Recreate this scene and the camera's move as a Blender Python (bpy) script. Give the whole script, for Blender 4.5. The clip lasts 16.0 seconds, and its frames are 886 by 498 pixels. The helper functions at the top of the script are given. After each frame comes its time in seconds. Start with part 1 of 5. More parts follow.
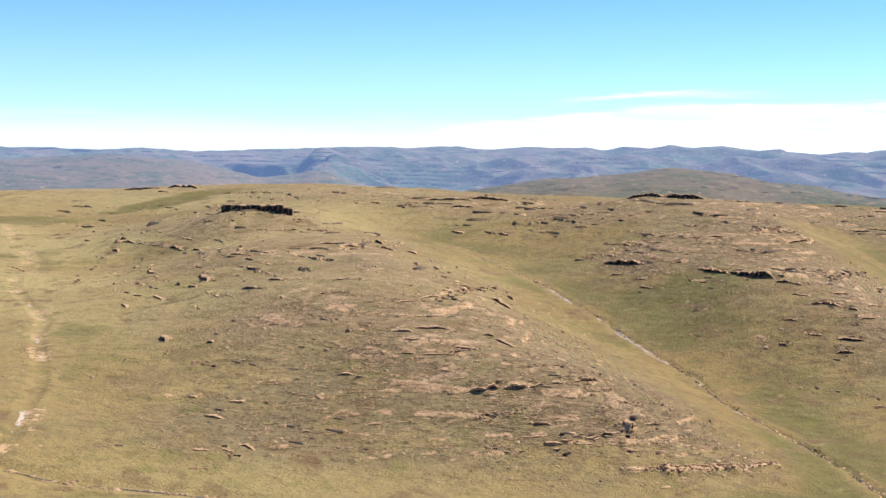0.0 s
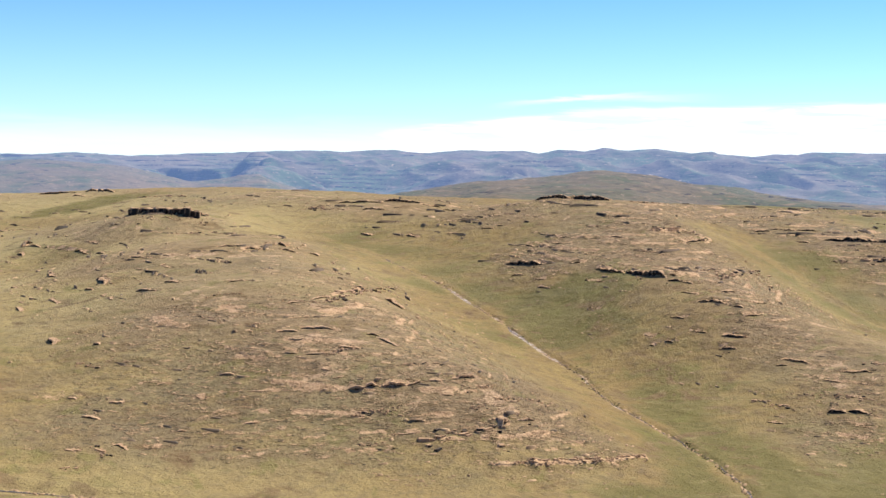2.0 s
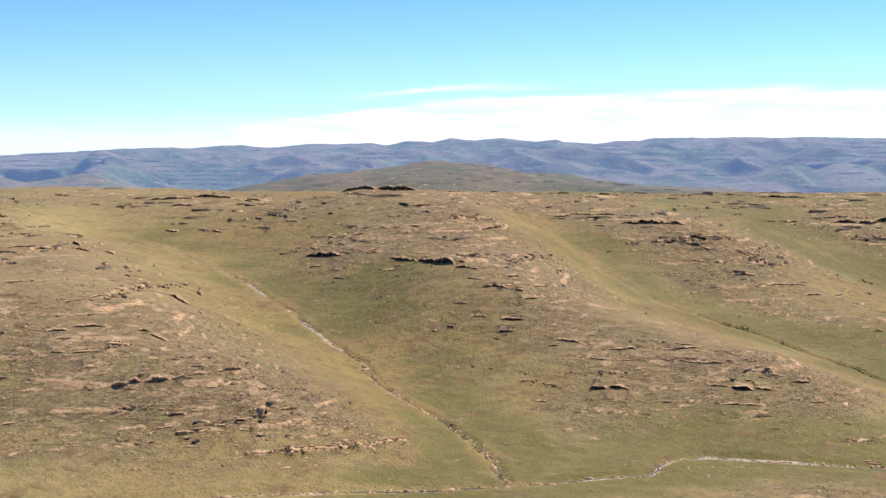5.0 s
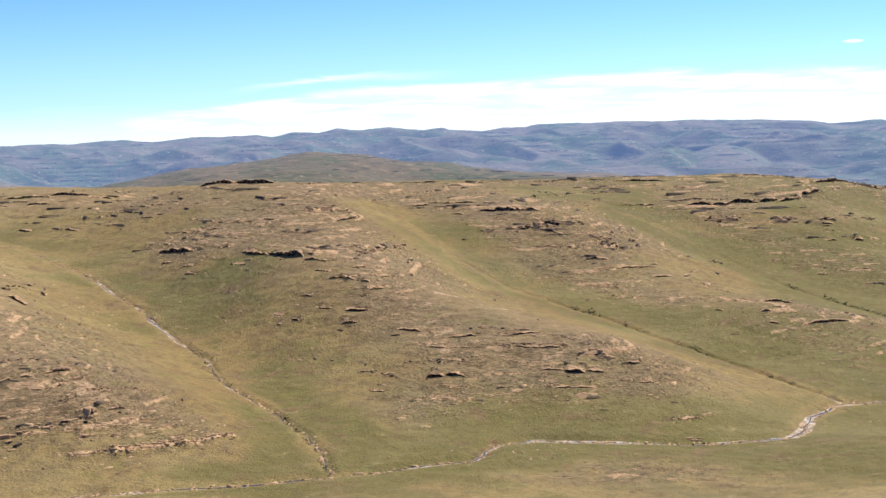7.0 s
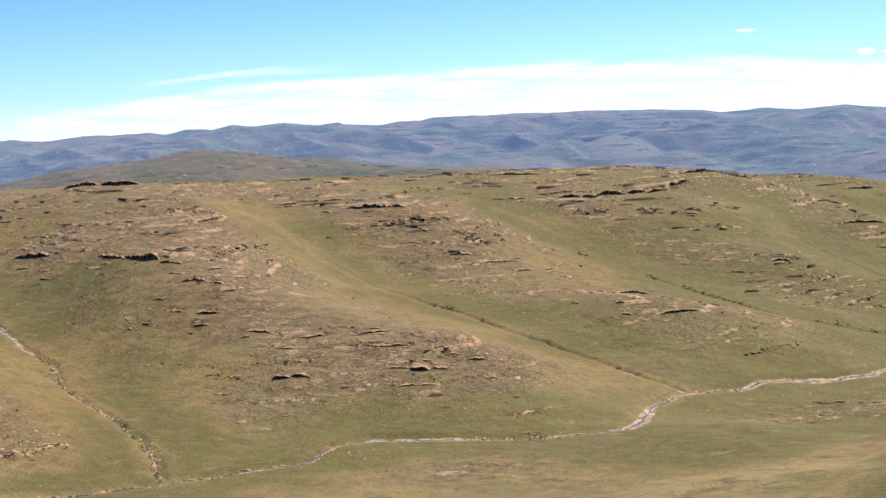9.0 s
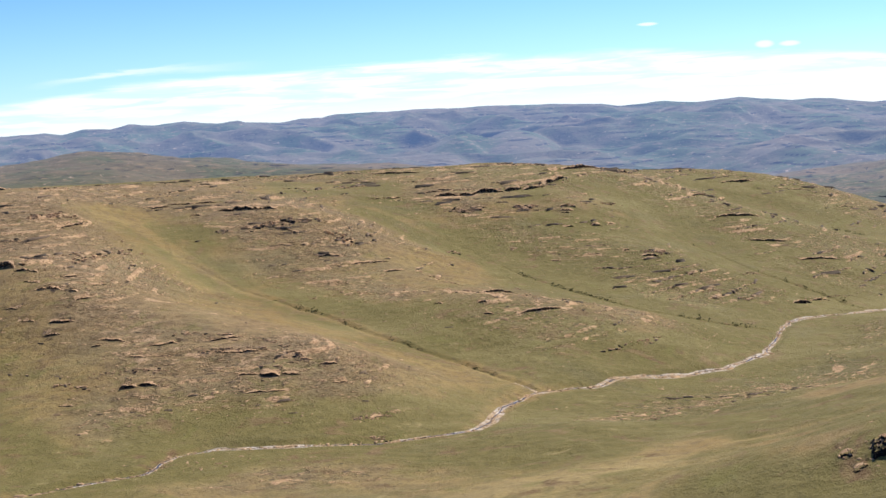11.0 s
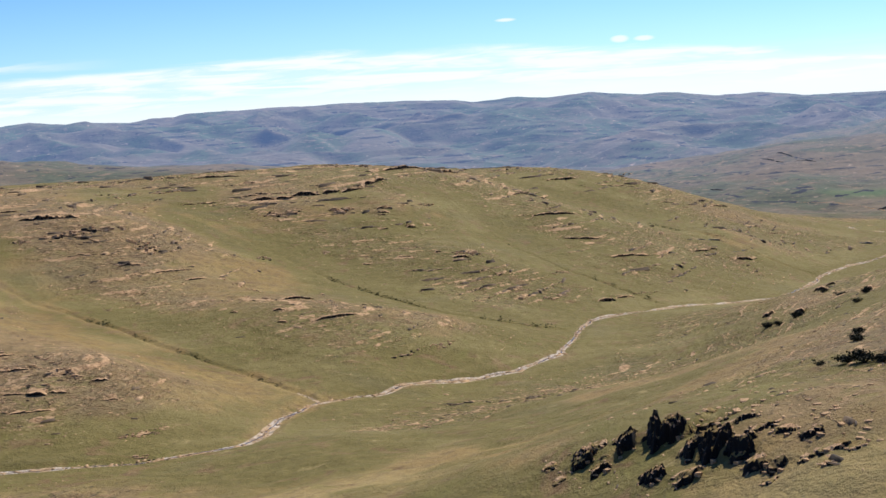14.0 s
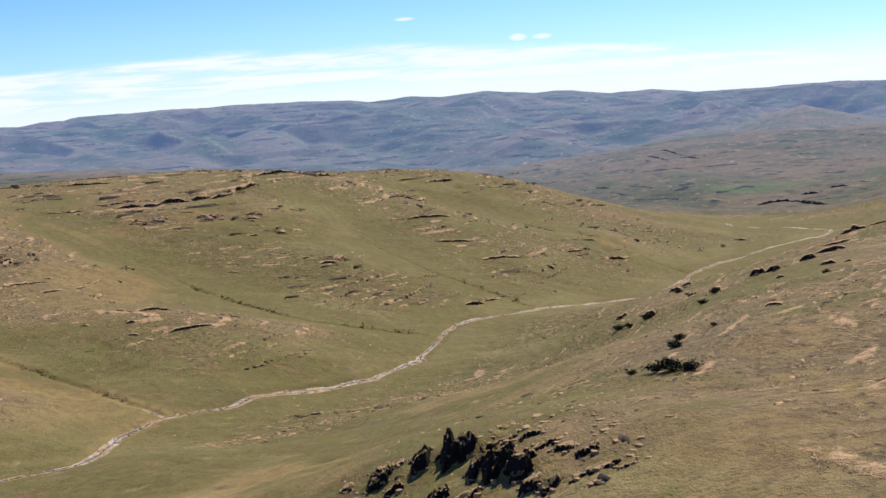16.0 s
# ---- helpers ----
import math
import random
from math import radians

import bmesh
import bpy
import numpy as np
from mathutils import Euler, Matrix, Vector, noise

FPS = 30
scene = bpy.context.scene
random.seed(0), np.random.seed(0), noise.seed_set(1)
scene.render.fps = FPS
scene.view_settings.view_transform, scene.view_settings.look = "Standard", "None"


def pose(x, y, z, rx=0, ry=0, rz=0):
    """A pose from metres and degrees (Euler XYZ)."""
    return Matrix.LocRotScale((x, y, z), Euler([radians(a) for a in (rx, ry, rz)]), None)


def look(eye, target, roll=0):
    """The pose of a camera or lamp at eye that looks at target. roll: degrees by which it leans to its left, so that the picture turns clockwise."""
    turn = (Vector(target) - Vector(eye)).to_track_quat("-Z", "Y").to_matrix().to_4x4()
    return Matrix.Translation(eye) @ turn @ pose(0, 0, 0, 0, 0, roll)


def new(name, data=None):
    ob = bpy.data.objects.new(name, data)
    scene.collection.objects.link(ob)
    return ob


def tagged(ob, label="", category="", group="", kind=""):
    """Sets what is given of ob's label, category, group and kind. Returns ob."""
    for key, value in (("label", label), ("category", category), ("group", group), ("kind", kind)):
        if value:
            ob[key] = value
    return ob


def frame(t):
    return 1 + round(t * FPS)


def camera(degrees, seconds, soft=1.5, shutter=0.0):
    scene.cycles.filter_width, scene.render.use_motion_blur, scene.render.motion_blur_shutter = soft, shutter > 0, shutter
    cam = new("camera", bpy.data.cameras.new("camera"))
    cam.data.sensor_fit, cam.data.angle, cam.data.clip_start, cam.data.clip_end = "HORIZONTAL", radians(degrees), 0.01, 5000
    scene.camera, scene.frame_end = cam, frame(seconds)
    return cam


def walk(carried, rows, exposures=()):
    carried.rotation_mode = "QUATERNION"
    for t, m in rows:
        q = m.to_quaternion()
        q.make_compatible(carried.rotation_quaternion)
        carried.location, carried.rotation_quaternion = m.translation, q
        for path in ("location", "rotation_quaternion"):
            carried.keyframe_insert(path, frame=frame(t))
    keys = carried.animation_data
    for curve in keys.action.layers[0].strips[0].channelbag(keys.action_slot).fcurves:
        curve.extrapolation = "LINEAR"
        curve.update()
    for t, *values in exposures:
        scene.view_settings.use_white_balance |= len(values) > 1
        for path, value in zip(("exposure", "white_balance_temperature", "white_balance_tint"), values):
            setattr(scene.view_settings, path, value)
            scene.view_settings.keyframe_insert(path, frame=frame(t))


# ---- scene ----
cam = camera(36.31, 16.0)
ROWS = [  # seconds, x, y, z, pitch, roll, yaw
    (0.0, 0.00, -0.00, 70.00, -4.509, -1.200, -0.010),
    (0.5, 3.63, -1.22, 69.97, -4.475, -1.247, -0.356),
    (1.0, 7.25, -2.45, 69.94, -4.426, -1.200, -0.880),
    (1.5, 10.88, -3.69, 69.89, -4.374, -1.155, -1.665),
    (2.0, 14.51, -4.93, 69.83, -4.306, -1.024, -2.532),
    (2.5, 18.16, -6.17, 69.77, -4.241, -0.887, -3.567),
    (3.0, 21.82, -7.41, 69.72, -4.248, -0.678, -4.563),
    (3.5, 25.51, -8.64, 69.69, -4.313, -0.473, -5.679),
    (4.0, 29.23, -9.85, 69.71, -4.391, -0.244, -6.627),
    (6.5, 47.98, -15.74, 70.13, -4.995, 1.195, -12.120),
    (7.0, 51.74, -16.89, 70.28, -5.122, 1.504, -13.274),
    (7.5, 55.51, -18.00, 70.49, -5.228, 1.738, -14.410),
    (8.0, 59.29, -19.10, 70.74, -5.328, 1.942, -15.360),
    (8.5, 63.06, -20.19, 71.02, -5.434, 2.161, -16.439),
    (9.0, 66.83, -21.26, 71.30, -5.539, 2.394, -17.469),
    (9.5, 70.61, -22.32, 71.58, -5.651, 2.597, -18.530),
    (12.0, 89.43, -27.58, 72.89, -6.070, 3.269, -23.353),
    (12.5, 93.20, -28.62, 73.13, -6.165, 3.379, -24.364),
    (13.0, 96.97, -29.64, 73.36, -6.245, 3.499, -25.293),
    (13.5, 100.76, -30.65, 73.59, -6.322, 3.545, -26.328),
    (14.0, 104.56, -31.66, 73.82, -6.398, 3.655, -27.292),
    (14.5, 108.38, -32.67, 74.06, -6.487, 3.788, -28.375),
    (15.0, 112.22, -33.69, 74.29, -6.564, 3.942, -29.373),
    (15.5, 116.07, -34.71, 74.52, -6.640, 4.084, -30.478),
    (16.0, 119.92, -35.73, 74.74, -6.718, 4.231, -31.502),
]
walk(cam, [(t, pose(x, y, z, 90 + pitch, roll, yaw)) for t, x, y, z, pitch, roll, yaw in ROWS],
     exposures=((0.0, 0.66), (4.0, 0.60), (7.0, 0.52), (12.5, 0.33), (16.0, 0.20)))

# ---- sky and sun ----
SUN_AZIMUTH, SUN_HEIGHT = 60.0, 50.0  # degrees from +y towards +x, degrees over the horizon
sun = new("sun", bpy.data.lights.new("sun", "SUN"))
sun.data.energy, sun.data.angle, sun.data.color = 5.0, radians(0.5), (1.0, 0.93, 0.82)
sun.matrix_world = look((0, 0, 0), (-math.sin(radians(SUN_AZIMUTH)) * math.cos(radians(SUN_HEIGHT)),
                                    -math.cos(radians(SUN_AZIMUTH)) * math.cos(radians(SUN_HEIGHT)), -math.sin(radians(SUN_HEIGHT))))


class Nodes:
    """Short hand for node trees."""

    def __init__(self, tree):
        self.tree = tree
        tree.nodes.clear()

    def add(self, kind, **values):
        node = self.tree.nodes.new(kind)
        for key, value in values.items():
            if key in node.inputs:
                self.plug(node.inputs[key], value)
            else:
                setattr(node, key, value)
        return node

    def plug(self, socket, value):
        if isinstance(value, bpy.types.NodeSocket):
            self.tree.links.new(value, socket)
        elif isinstance(value, tuple) and len(value) == 3 and socket.type == "RGBA":
            socket.default_value = (*value, 1)
        else:
            socket.default_value = value

    def math(self, op, a, b=0.0, clamp=False):
        node = self.tree.nodes.new("ShaderNodeMath")
        node.operation, node.use_clamp = op, clamp
        self.plug(node.inputs[0], a), self.plug(node.inputs[1], b)
        return node.outputs[0]

    def mix(self, fac, a, b):
        node = self.tree.nodes.new("ShaderNodeMix")
        node.data_type = "RGBA"
        self.plug(node.inputs[0], fac), self.plug(node.inputs[6], a), self.plug(node.inputs[7], b)
        return node.outputs[2]

    def noise(self, vector, scale, detail=4.0, rough=0.55, warp=0.0):
        node = self.tree.nodes.new("ShaderNodeTexNoise")
        self.plug(node.inputs["Vector"], vector)
        node.inputs["Scale"].default_value, node.inputs["Detail"].default_value = scale, detail
        node.inputs["Roughness"].default_value, node.inputs["Distortion"].default_value = rough, warp
        return node.outputs["Fac"]

    def ramp(self, value, low, high):
        node = self.tree.nodes.new("ShaderNodeMapRange")
        node.interpolation_type = "SMOOTHSTEP"
        self.plug(node.inputs[0], value)
        self.plug(node.inputs[1], low), self.plug(node.inputs[2], high)
        return node.outputs[0]

    def scaled(self, vector, size):
        node = self.tree.nodes.new("ShaderNodeVectorMath")
        node.operation = "MULTIPLY"
        self.plug(node.inputs[0], vector)
        node.inputs[1].default_value = size
        return node.outputs[0]


world = bpy.data.worlds.new("world")
scene.world = world
world.use_nodes = True
n = Nodes(world.node_tree)
sky = n.add("ShaderNodeTexSky", sky_type="NISHITA", sun_disc=False, sun_elevation=radians(SUN_HEIGHT), sun_rotation=radians(SUN_AZIMUTH),
            altitude=2400.0, air_density=1.0, dust_density=0.0, ozone_density=3.0)
ray = n.add("ShaderNodeTexCoord").outputs["Generated"]
axes = n.add("ShaderNodeSeparateXYZ", Vector=ray)
x, y, z = axes.outputs[0], axes.outputs[1], axes.outputs[2]
flat = n.math("SQRT", n.math("ADD", n.math("MULTIPLY", x, x), n.math("MULTIPLY", y, y)))
rise = n.math("MULTIPLY", n.math("ARCTAN2", z, flat), 57.2958)  # degrees over the horizon
turn = n.math("MULTIPLY", n.math("ARCTAN2", x, y), 57.2958)  # degrees from +y towards +x
place = n.add("ShaderNodeCombineXYZ", X=n.math("MULTIPLY", turn, 0.10), Y=n.math("MULTIPLY", rise, 1.1), Z=0.0).outputs[0]
streak = n.noise(place, 1.6, 6.0, 0.62, 0.6)
soft = n.math("MULTIPLY", n.math("SUBTRACT", streak, 0.5), 1.6)


def cloud(left, right, end, top_left, top_mid, top_right, edge, depth):
    """A sheet of high cloud that thins out below its top edge; its top follows the turn."""
    mid = 0.5 * (left + right)
    bow = n.math("DIVIDE", n.math("SUBTRACT", turn, mid), 0.5 * (right - left))
    top = n.math("ADD", n.math("ADD", top_mid, n.math("MULTIPLY", bow, 0.5 * (top_right - top_left))),
                 n.math("MULTIPLY", n.math("MULTIPLY", bow, bow), 0.5 * (top_left + top_right) - top_mid))
    over = n.math("SUBTRACT", n.math("ADD", top, n.math("MULTIPLY", soft, 0.5)), rise)
    a = n.ramp(over, 0.0, edge)
    b = n.math("SUBTRACT", 1.0, n.ramp(over, depth, depth * 2.2))
    side = n.math("MULTIPLY", n.ramp(turn, left, left + 4.0), n.math("SUBTRACT", 1.0, n.ramp(turn, end - 8.0, end)))
    return n.math("MULTIPLY", n.math("MULTIPLY", a, b), side, True)


def puff(at_turn, at_rise, wide, high):
    dx = n.math("DIVIDE", n.math("SUBTRACT", turn, at_turn), wide)
    dy = n.math("DIVIDE", n.math("SUBTRACT", rise, at_rise), high)
    far = n.math("ADD", n.math("ADD", n.math("MULTIPLY", dx, dx), n.math("MULTIPLY", dy, dy)), n.math("MULTIPLY", soft, 0.5))
    return n.math("SUBTRACT", 1.0, n.ramp(far, 0.1, 1.1))


haze = n.math("SUBTRACT", 1.0, n.ramp(n.math("SUBTRACT", rise, n.math("MULTIPLY", soft, 0.7)), -0.5, 1.5))
high_cloud = cloud(-2.0, 44.0, 80.0, 0.6, 2.25, 0.9, 0.35, 1.3)
wisp = cloud(4.0, 15.0, 15.0, 1.95, 2.4, 2.5, 0.2, 0.2)
small = n.math("MAXIMUM", n.math("MAXIMUM", puff(34.8, 1.95, 0.42, 0.17), puff(35.8, 1.92, 0.48, 0.13)), puff(30.1, 3.05, 0.5, 0.09))
cover = n.math("MAXIMUM", n.math("MAXIMUM", n.math("MULTIPLY", high_cloud, n.math("ADD", 0.3, n.math("MULTIPLY", n.ramp(n.noise(place, 2.6, 5.0, 0.6, 0.5), 0.36, 0.6), 0.6))), n.math("MULTIPLY", wisp, 0.6)), n.math("MULTIPLY", small, 0.75))
cover = n.math("MAXIMUM", cover, n.math("MULTIPLY", haze, n.math("ADD", 0.45, n.math("MULTIPLY", n.ramp(turn, -6.0, 16.0), 0.35))), True)
SKY_STRENGTH = 0.095
tint = n.add("ShaderNodeMix", data_type="RGBA", blend_type="MULTIPLY")
n.plug(tint.inputs[0], 1.0), n.plug(tint.inputs[6], sky.outputs[0]), n.plug(tint.inputs[7], n.mix(n.ramp(rise, 1.5, 9.0), (0.70, 0.94, 1.2), (0.50, 0.80, 1.2)))
colour = n.mix(cover, tint.outputs[2], (9.0, 9.3, 9.6))
n.add("ShaderNodeOutputWorld", Surface=n.add("ShaderNodeBackground", Color=colour, Strength=SKY_STRENGTH).outputs[0])

# ---- materials ----
def material(name, rough=0.9):
    m = bpy.data.materials.new(name)
    m.use_nodes = True
    n = Nodes(m.node_tree)
    out = n.add("ShaderNodeOutputMaterial")
    body = n.add("ShaderNodeBsdfPrincipled", Roughness=rough)
    body.inputs["Specular IOR Level"].default_value = 0.2
    n.tree.links.new(body.outputs[0], out.inputs["Surface"])
    return m, n, body


def relief(n, body, height, depth, strength=0.8):
    bump = n.add("ShaderNodeBump", Height=height, Distance=depth, Strength=strength)
    n.plug(body.inputs["Normal"], bump.outputs[0])


def rock_colour(n, where):
    """Weathered sandstone: buff and rusty patches with dark lichen."""
    a = n.mix(n.ramp(n.noise(where, 0.35, 5, 0.6), 0.35, 0.65), (0.45, 0.272, 0.140), (0.58, 0.380, 0.210))
    a = n.mix(n.ramp(n.noise(where, 1.7, 5, 0.65), 0.53, 0.70), a, (0.235, 0.15, 0.095))
    return n.mix(n.ramp(n.noise(where, 4.3, 4, 0.7), 0.58, 0.72), a, (0.10, 0.085, 0.065))


def ground_material():
    m, n, body = material("upland_grass", 0.95)
    where = n.add("ShaderNodeTexCoord").outputs["Object"]
    green = n.add("ShaderNodeAttribute", attribute_name="green").outputs["Fac"]
    bare = n.add("ShaderNodeAttribute", attribute_name="bare").outputs["Fac"]
    wet = n.add("ShaderNodeAttribute", attribute_name="gravel").outputs["Fac"]
    rugged = n.add("ShaderNodeAttribute", attribute_name="rugged").outputs["Fac"]
    dry = n.add("ShaderNodeAttribute", attribute_name="dry").outputs["Fac"]
    patch, tuft, fine = n.noise(where, 0.05, 5, 0.62, 0.5), n.noise(where, 0.28, 5, 0.65), n.noise(where, 1.6, 4, 0.7)
    straw = n.mix(n.ramp(patch, 0.35, 0.68), (0.232, 0.154, 0.055), (0.272, 0.197, 0.069))
    straw = n.mix(n.ramp(tuft, 0.46, 0.68), straw, (0.165, 0.110, 0.050))
    straw = n.mix(n.math("MULTIPLY", dry, 0.9), straw, (0.355, 0.275, 0.118))
    straw = n.mix(n.math("MULTIPLY", rugged, n.math("MULTIPLY", n.ramp(n.noise(where, 0.035, 5, 0.65, 0.5), 0.38, 0.58), 0.75)), straw, n.mix(n.ramp(tuft, 0.4, 0.64), (0.190, 0.140, 0.074), (0.140, 0.098, 0.052)))
    crest = n.add("ShaderNodeAttribute", attribute_name="crest").outputs["Fac"]
    straw = n.mix(n.math("MULTIPLY", crest, 0.6), straw, n.mix(n.ramp(tuft, 0.40, 0.64), (0.275, 0.186, 0.098), (0.190, 0.126, 0.066)))
    lush = n.mix(n.ramp(tuft, 0.35, 0.7), (0.132, 0.109, 0.030), (0.170, 0.138, 0.045))
    fade = n.math("ADD", green, n.math("MULTIPLY", n.math("SUBTRACT", patch, 0.5), 1.5))
    fade = n.math("ADD", fade, n.math("MULTIPLY", n.math("SUBTRACT", tuft, 0.5), 0.7))
    turf = n.mix(n.ramp(fade, 0.2, 0.8), straw, lush)
    heath = n.noise(where, 0.09, 5, 0.65, 0.8)
    turf = n.mix(n.ramp(heath, 0.54, 0.66), turf, n.mix(n.ramp(tuft, 0.4, 0.6), (0.150, 0.093, 0.042), (0.205, 0.138, 0.060)))
    turf = n.mix(n.ramp(n.noise(where, 0.13, 5, 0.7, 0.4), 0.60, 0.72), turf, (0.285, 0.222, 0.092))
    broad = n.noise(where, 0.016, 4, 0.6, 0.6)
    turf = n.mix(n.math("MULTIPLY", n.ramp(broad, 0.50, 0.66), 0.55), turf, n.mix(0.5, turf, (0.30, 0.245, 0.105)))
    turf = n.mix(n.math("MULTIPLY", n.ramp(n.noise(where, 0.022, 5, 0.65, 0.6), 0.54, 0.68), 0.5), turf, n.mix(0.5, turf, (0.125, 0.112, 0.062)))
    turf = n.mix(n.ramp(fine, 0.50, 0.68), turf, n.mix(0.35, turf, (0.080, 0.062, 0.028)))
    # beds of rock that crop out in broken lines along the contours
    bed = n.scaled(where, (0.26, 0.26, 1.9))
    soil = n.mix(n.ramp(tuft, 0.35, 0.65), (0.38, 0.235, 0.12), (0.50, 0.335, 0.185))
    stone = n.mix(0.4, soil, rock_colour(n, where))
    outcrop = n.math("ADD", n.noise(bed, 1.0, 6, 0.72, 0.3), n.math("MULTIPLY", n.math("SUBTRACT", rugged, 1.0), 0.17))
    turf = n.mix(n.math("MULTIPLY", n.ramp(outcrop, 0.545, 0.615), 0.75), turf, n.mix(n.ramp(fine, 0.4, 0.6), (0.54, 0.35, 0.185), (0.36, 0.23, 0.125)))
    # dark dashes along the contours: shade of cracks painted into the turf
    crack_shade = n.math("ADD", n.noise(n.scaled(where, (0.36, 0.36, 2.8)), 1.0, 6, 0.74, 0.2), n.math("MULTIPLY", n.math("SUBTRACT", rugged, 1.0), 0.13))
    turf = n.mix(n.math("MULTIPLY", n.ramp(crack_shade, 0.552, 0.612), 0.75), turf, (0.052, 0.040, 0.023))
    fleck = n.math("ADD", n.noise(where, 0.30, 6, 0.76, 0.4), n.math("MULTIPLY", n.math("SUBTRACT", rugged, 1.0), 0.22))
    turf = n.mix(n.math("MULTIPLY", n.ramp(fleck, 0.585, 0.64), 0.7), turf, n.mix(n.ramp(fine, 0.4, 0.6), (0.47, 0.30, 0.155), (0.33, 0.215, 0.115)))
    turf = n.mix(n.math("MULTIPLY", n.ramp(n.noise(where, 0.085, 5, 0.7, 0.5), 0.56, 0.66), 0.5), turf, (0.152, 0.140, 0.036))
    chip = n.math("ADD", n.noise(where, 0.85, 5, 0.74, 0.3), n.math("MULTIPLY", n.math("SUBTRACT", rugged, 1.0), 0.16))
    turf = n.mix(n.math("MULTIPLY", n.ramp(chip, 0.60, 0.66), 0.65), turf, (0.43, 0.275, 0.14))
    turf = n.mix(n.math("MULTIPLY", n.ramp(n.noise(where, 0.6, 5, 0.74, 0.2), 0.575, 0.64), 0.42), turf, (0.075, 0.058, 0.028))
    scree = n.math("ADD", n.noise(where, 0.11, 5, 0.72, 0.3), n.math("MULTIPLY", n.math("SUBTRACT", crest, 1.0), 0.2))
    turf = n.mix(n.math("MULTIPLY", n.ramp(scree, 0.56, 0.64), 0.75), turf, n.mix(n.ramp(fine, 0.4, 0.62), (0.56, 0.375, 0.215), (0.36, 0.235, 0.13)))
    stony = n.math("ADD", bare, n.math("MULTIPLY", n.math("SUBTRACT", n.noise(where, 0.55, 5, 0.7), 0.5), 1.4))
    turf = n.mix(n.ramp(stony, 0.45, 0.62), turf, stone)
    gravel = n.mix(n.ramp(n.noise(where, 0.12, 4, 0.6), 0.42, 0.6), (0.56, 0.48, 0.39), (0.47, 0.335, 0.195))
    gravel = n.mix(n.ramp(n.noise(where, 0.5, 4, 0.7), 0.50, 0.62), gravel, (0.20, 0.165, 0.125))
    gravel = n.mix(n.ramp(fine, 0.52, 0.66), gravel, (0.085, 0.075, 0.060))
    shingle = n.math("ADD", wet, n.math("MULTIPLY", n.math("SUBTRACT", tuft, 0.5), 0.9))
    turf = n.mix(n.ramp(shingle, 0.5, 0.65), turf, gravel)
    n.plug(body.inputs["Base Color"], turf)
    height = n.math("ADD", n.math("ADD", n.math("MULTIPLY", tuft, 0.75), n.math("MULTIPLY", fine, 0.34)), n.math("MULTIPLY", n.ramp(outcrop, 0.50, 0.66), 0.35))
    relief(n, body, height, 1.3, 0.9)
    return m


def rock_material(name, shade_share, shade_colour=(0.030, 0.026, 0.022)):
    m, n, body = material(name, 0.9)
    where = n.add("ShaderNodeTexCoord").outputs["Object"]
    shade = n.add("ShaderNodeObjectInfo").outputs["Random"]
    colour = rock_colour(n, n.scaled(where, (1.0, 1.0, 2.5)))
    colour = n.mix(n.math("MULTIPLY", shade, 0.4), colour, (0.30, 0.20, 0.12))
    # near-black cover puts the shade of rock faces into the colour
    shade_part = n.math("ADD", n.noise(where, 0.9, 5, 0.65), n.math("MULTIPLY", shade_share - 0.5, 0.35))
    n.plug(body.inputs["Base Color"], n.mix(n.ramp(shade_part, 0.40, 0.62), colour, shade_colour))
    relief(n, body, n.noise(n.scaled(where, (1.0, 1.0, 2.5)), 2.2, 6, 0.7), 0.4, 0.8)
    return m


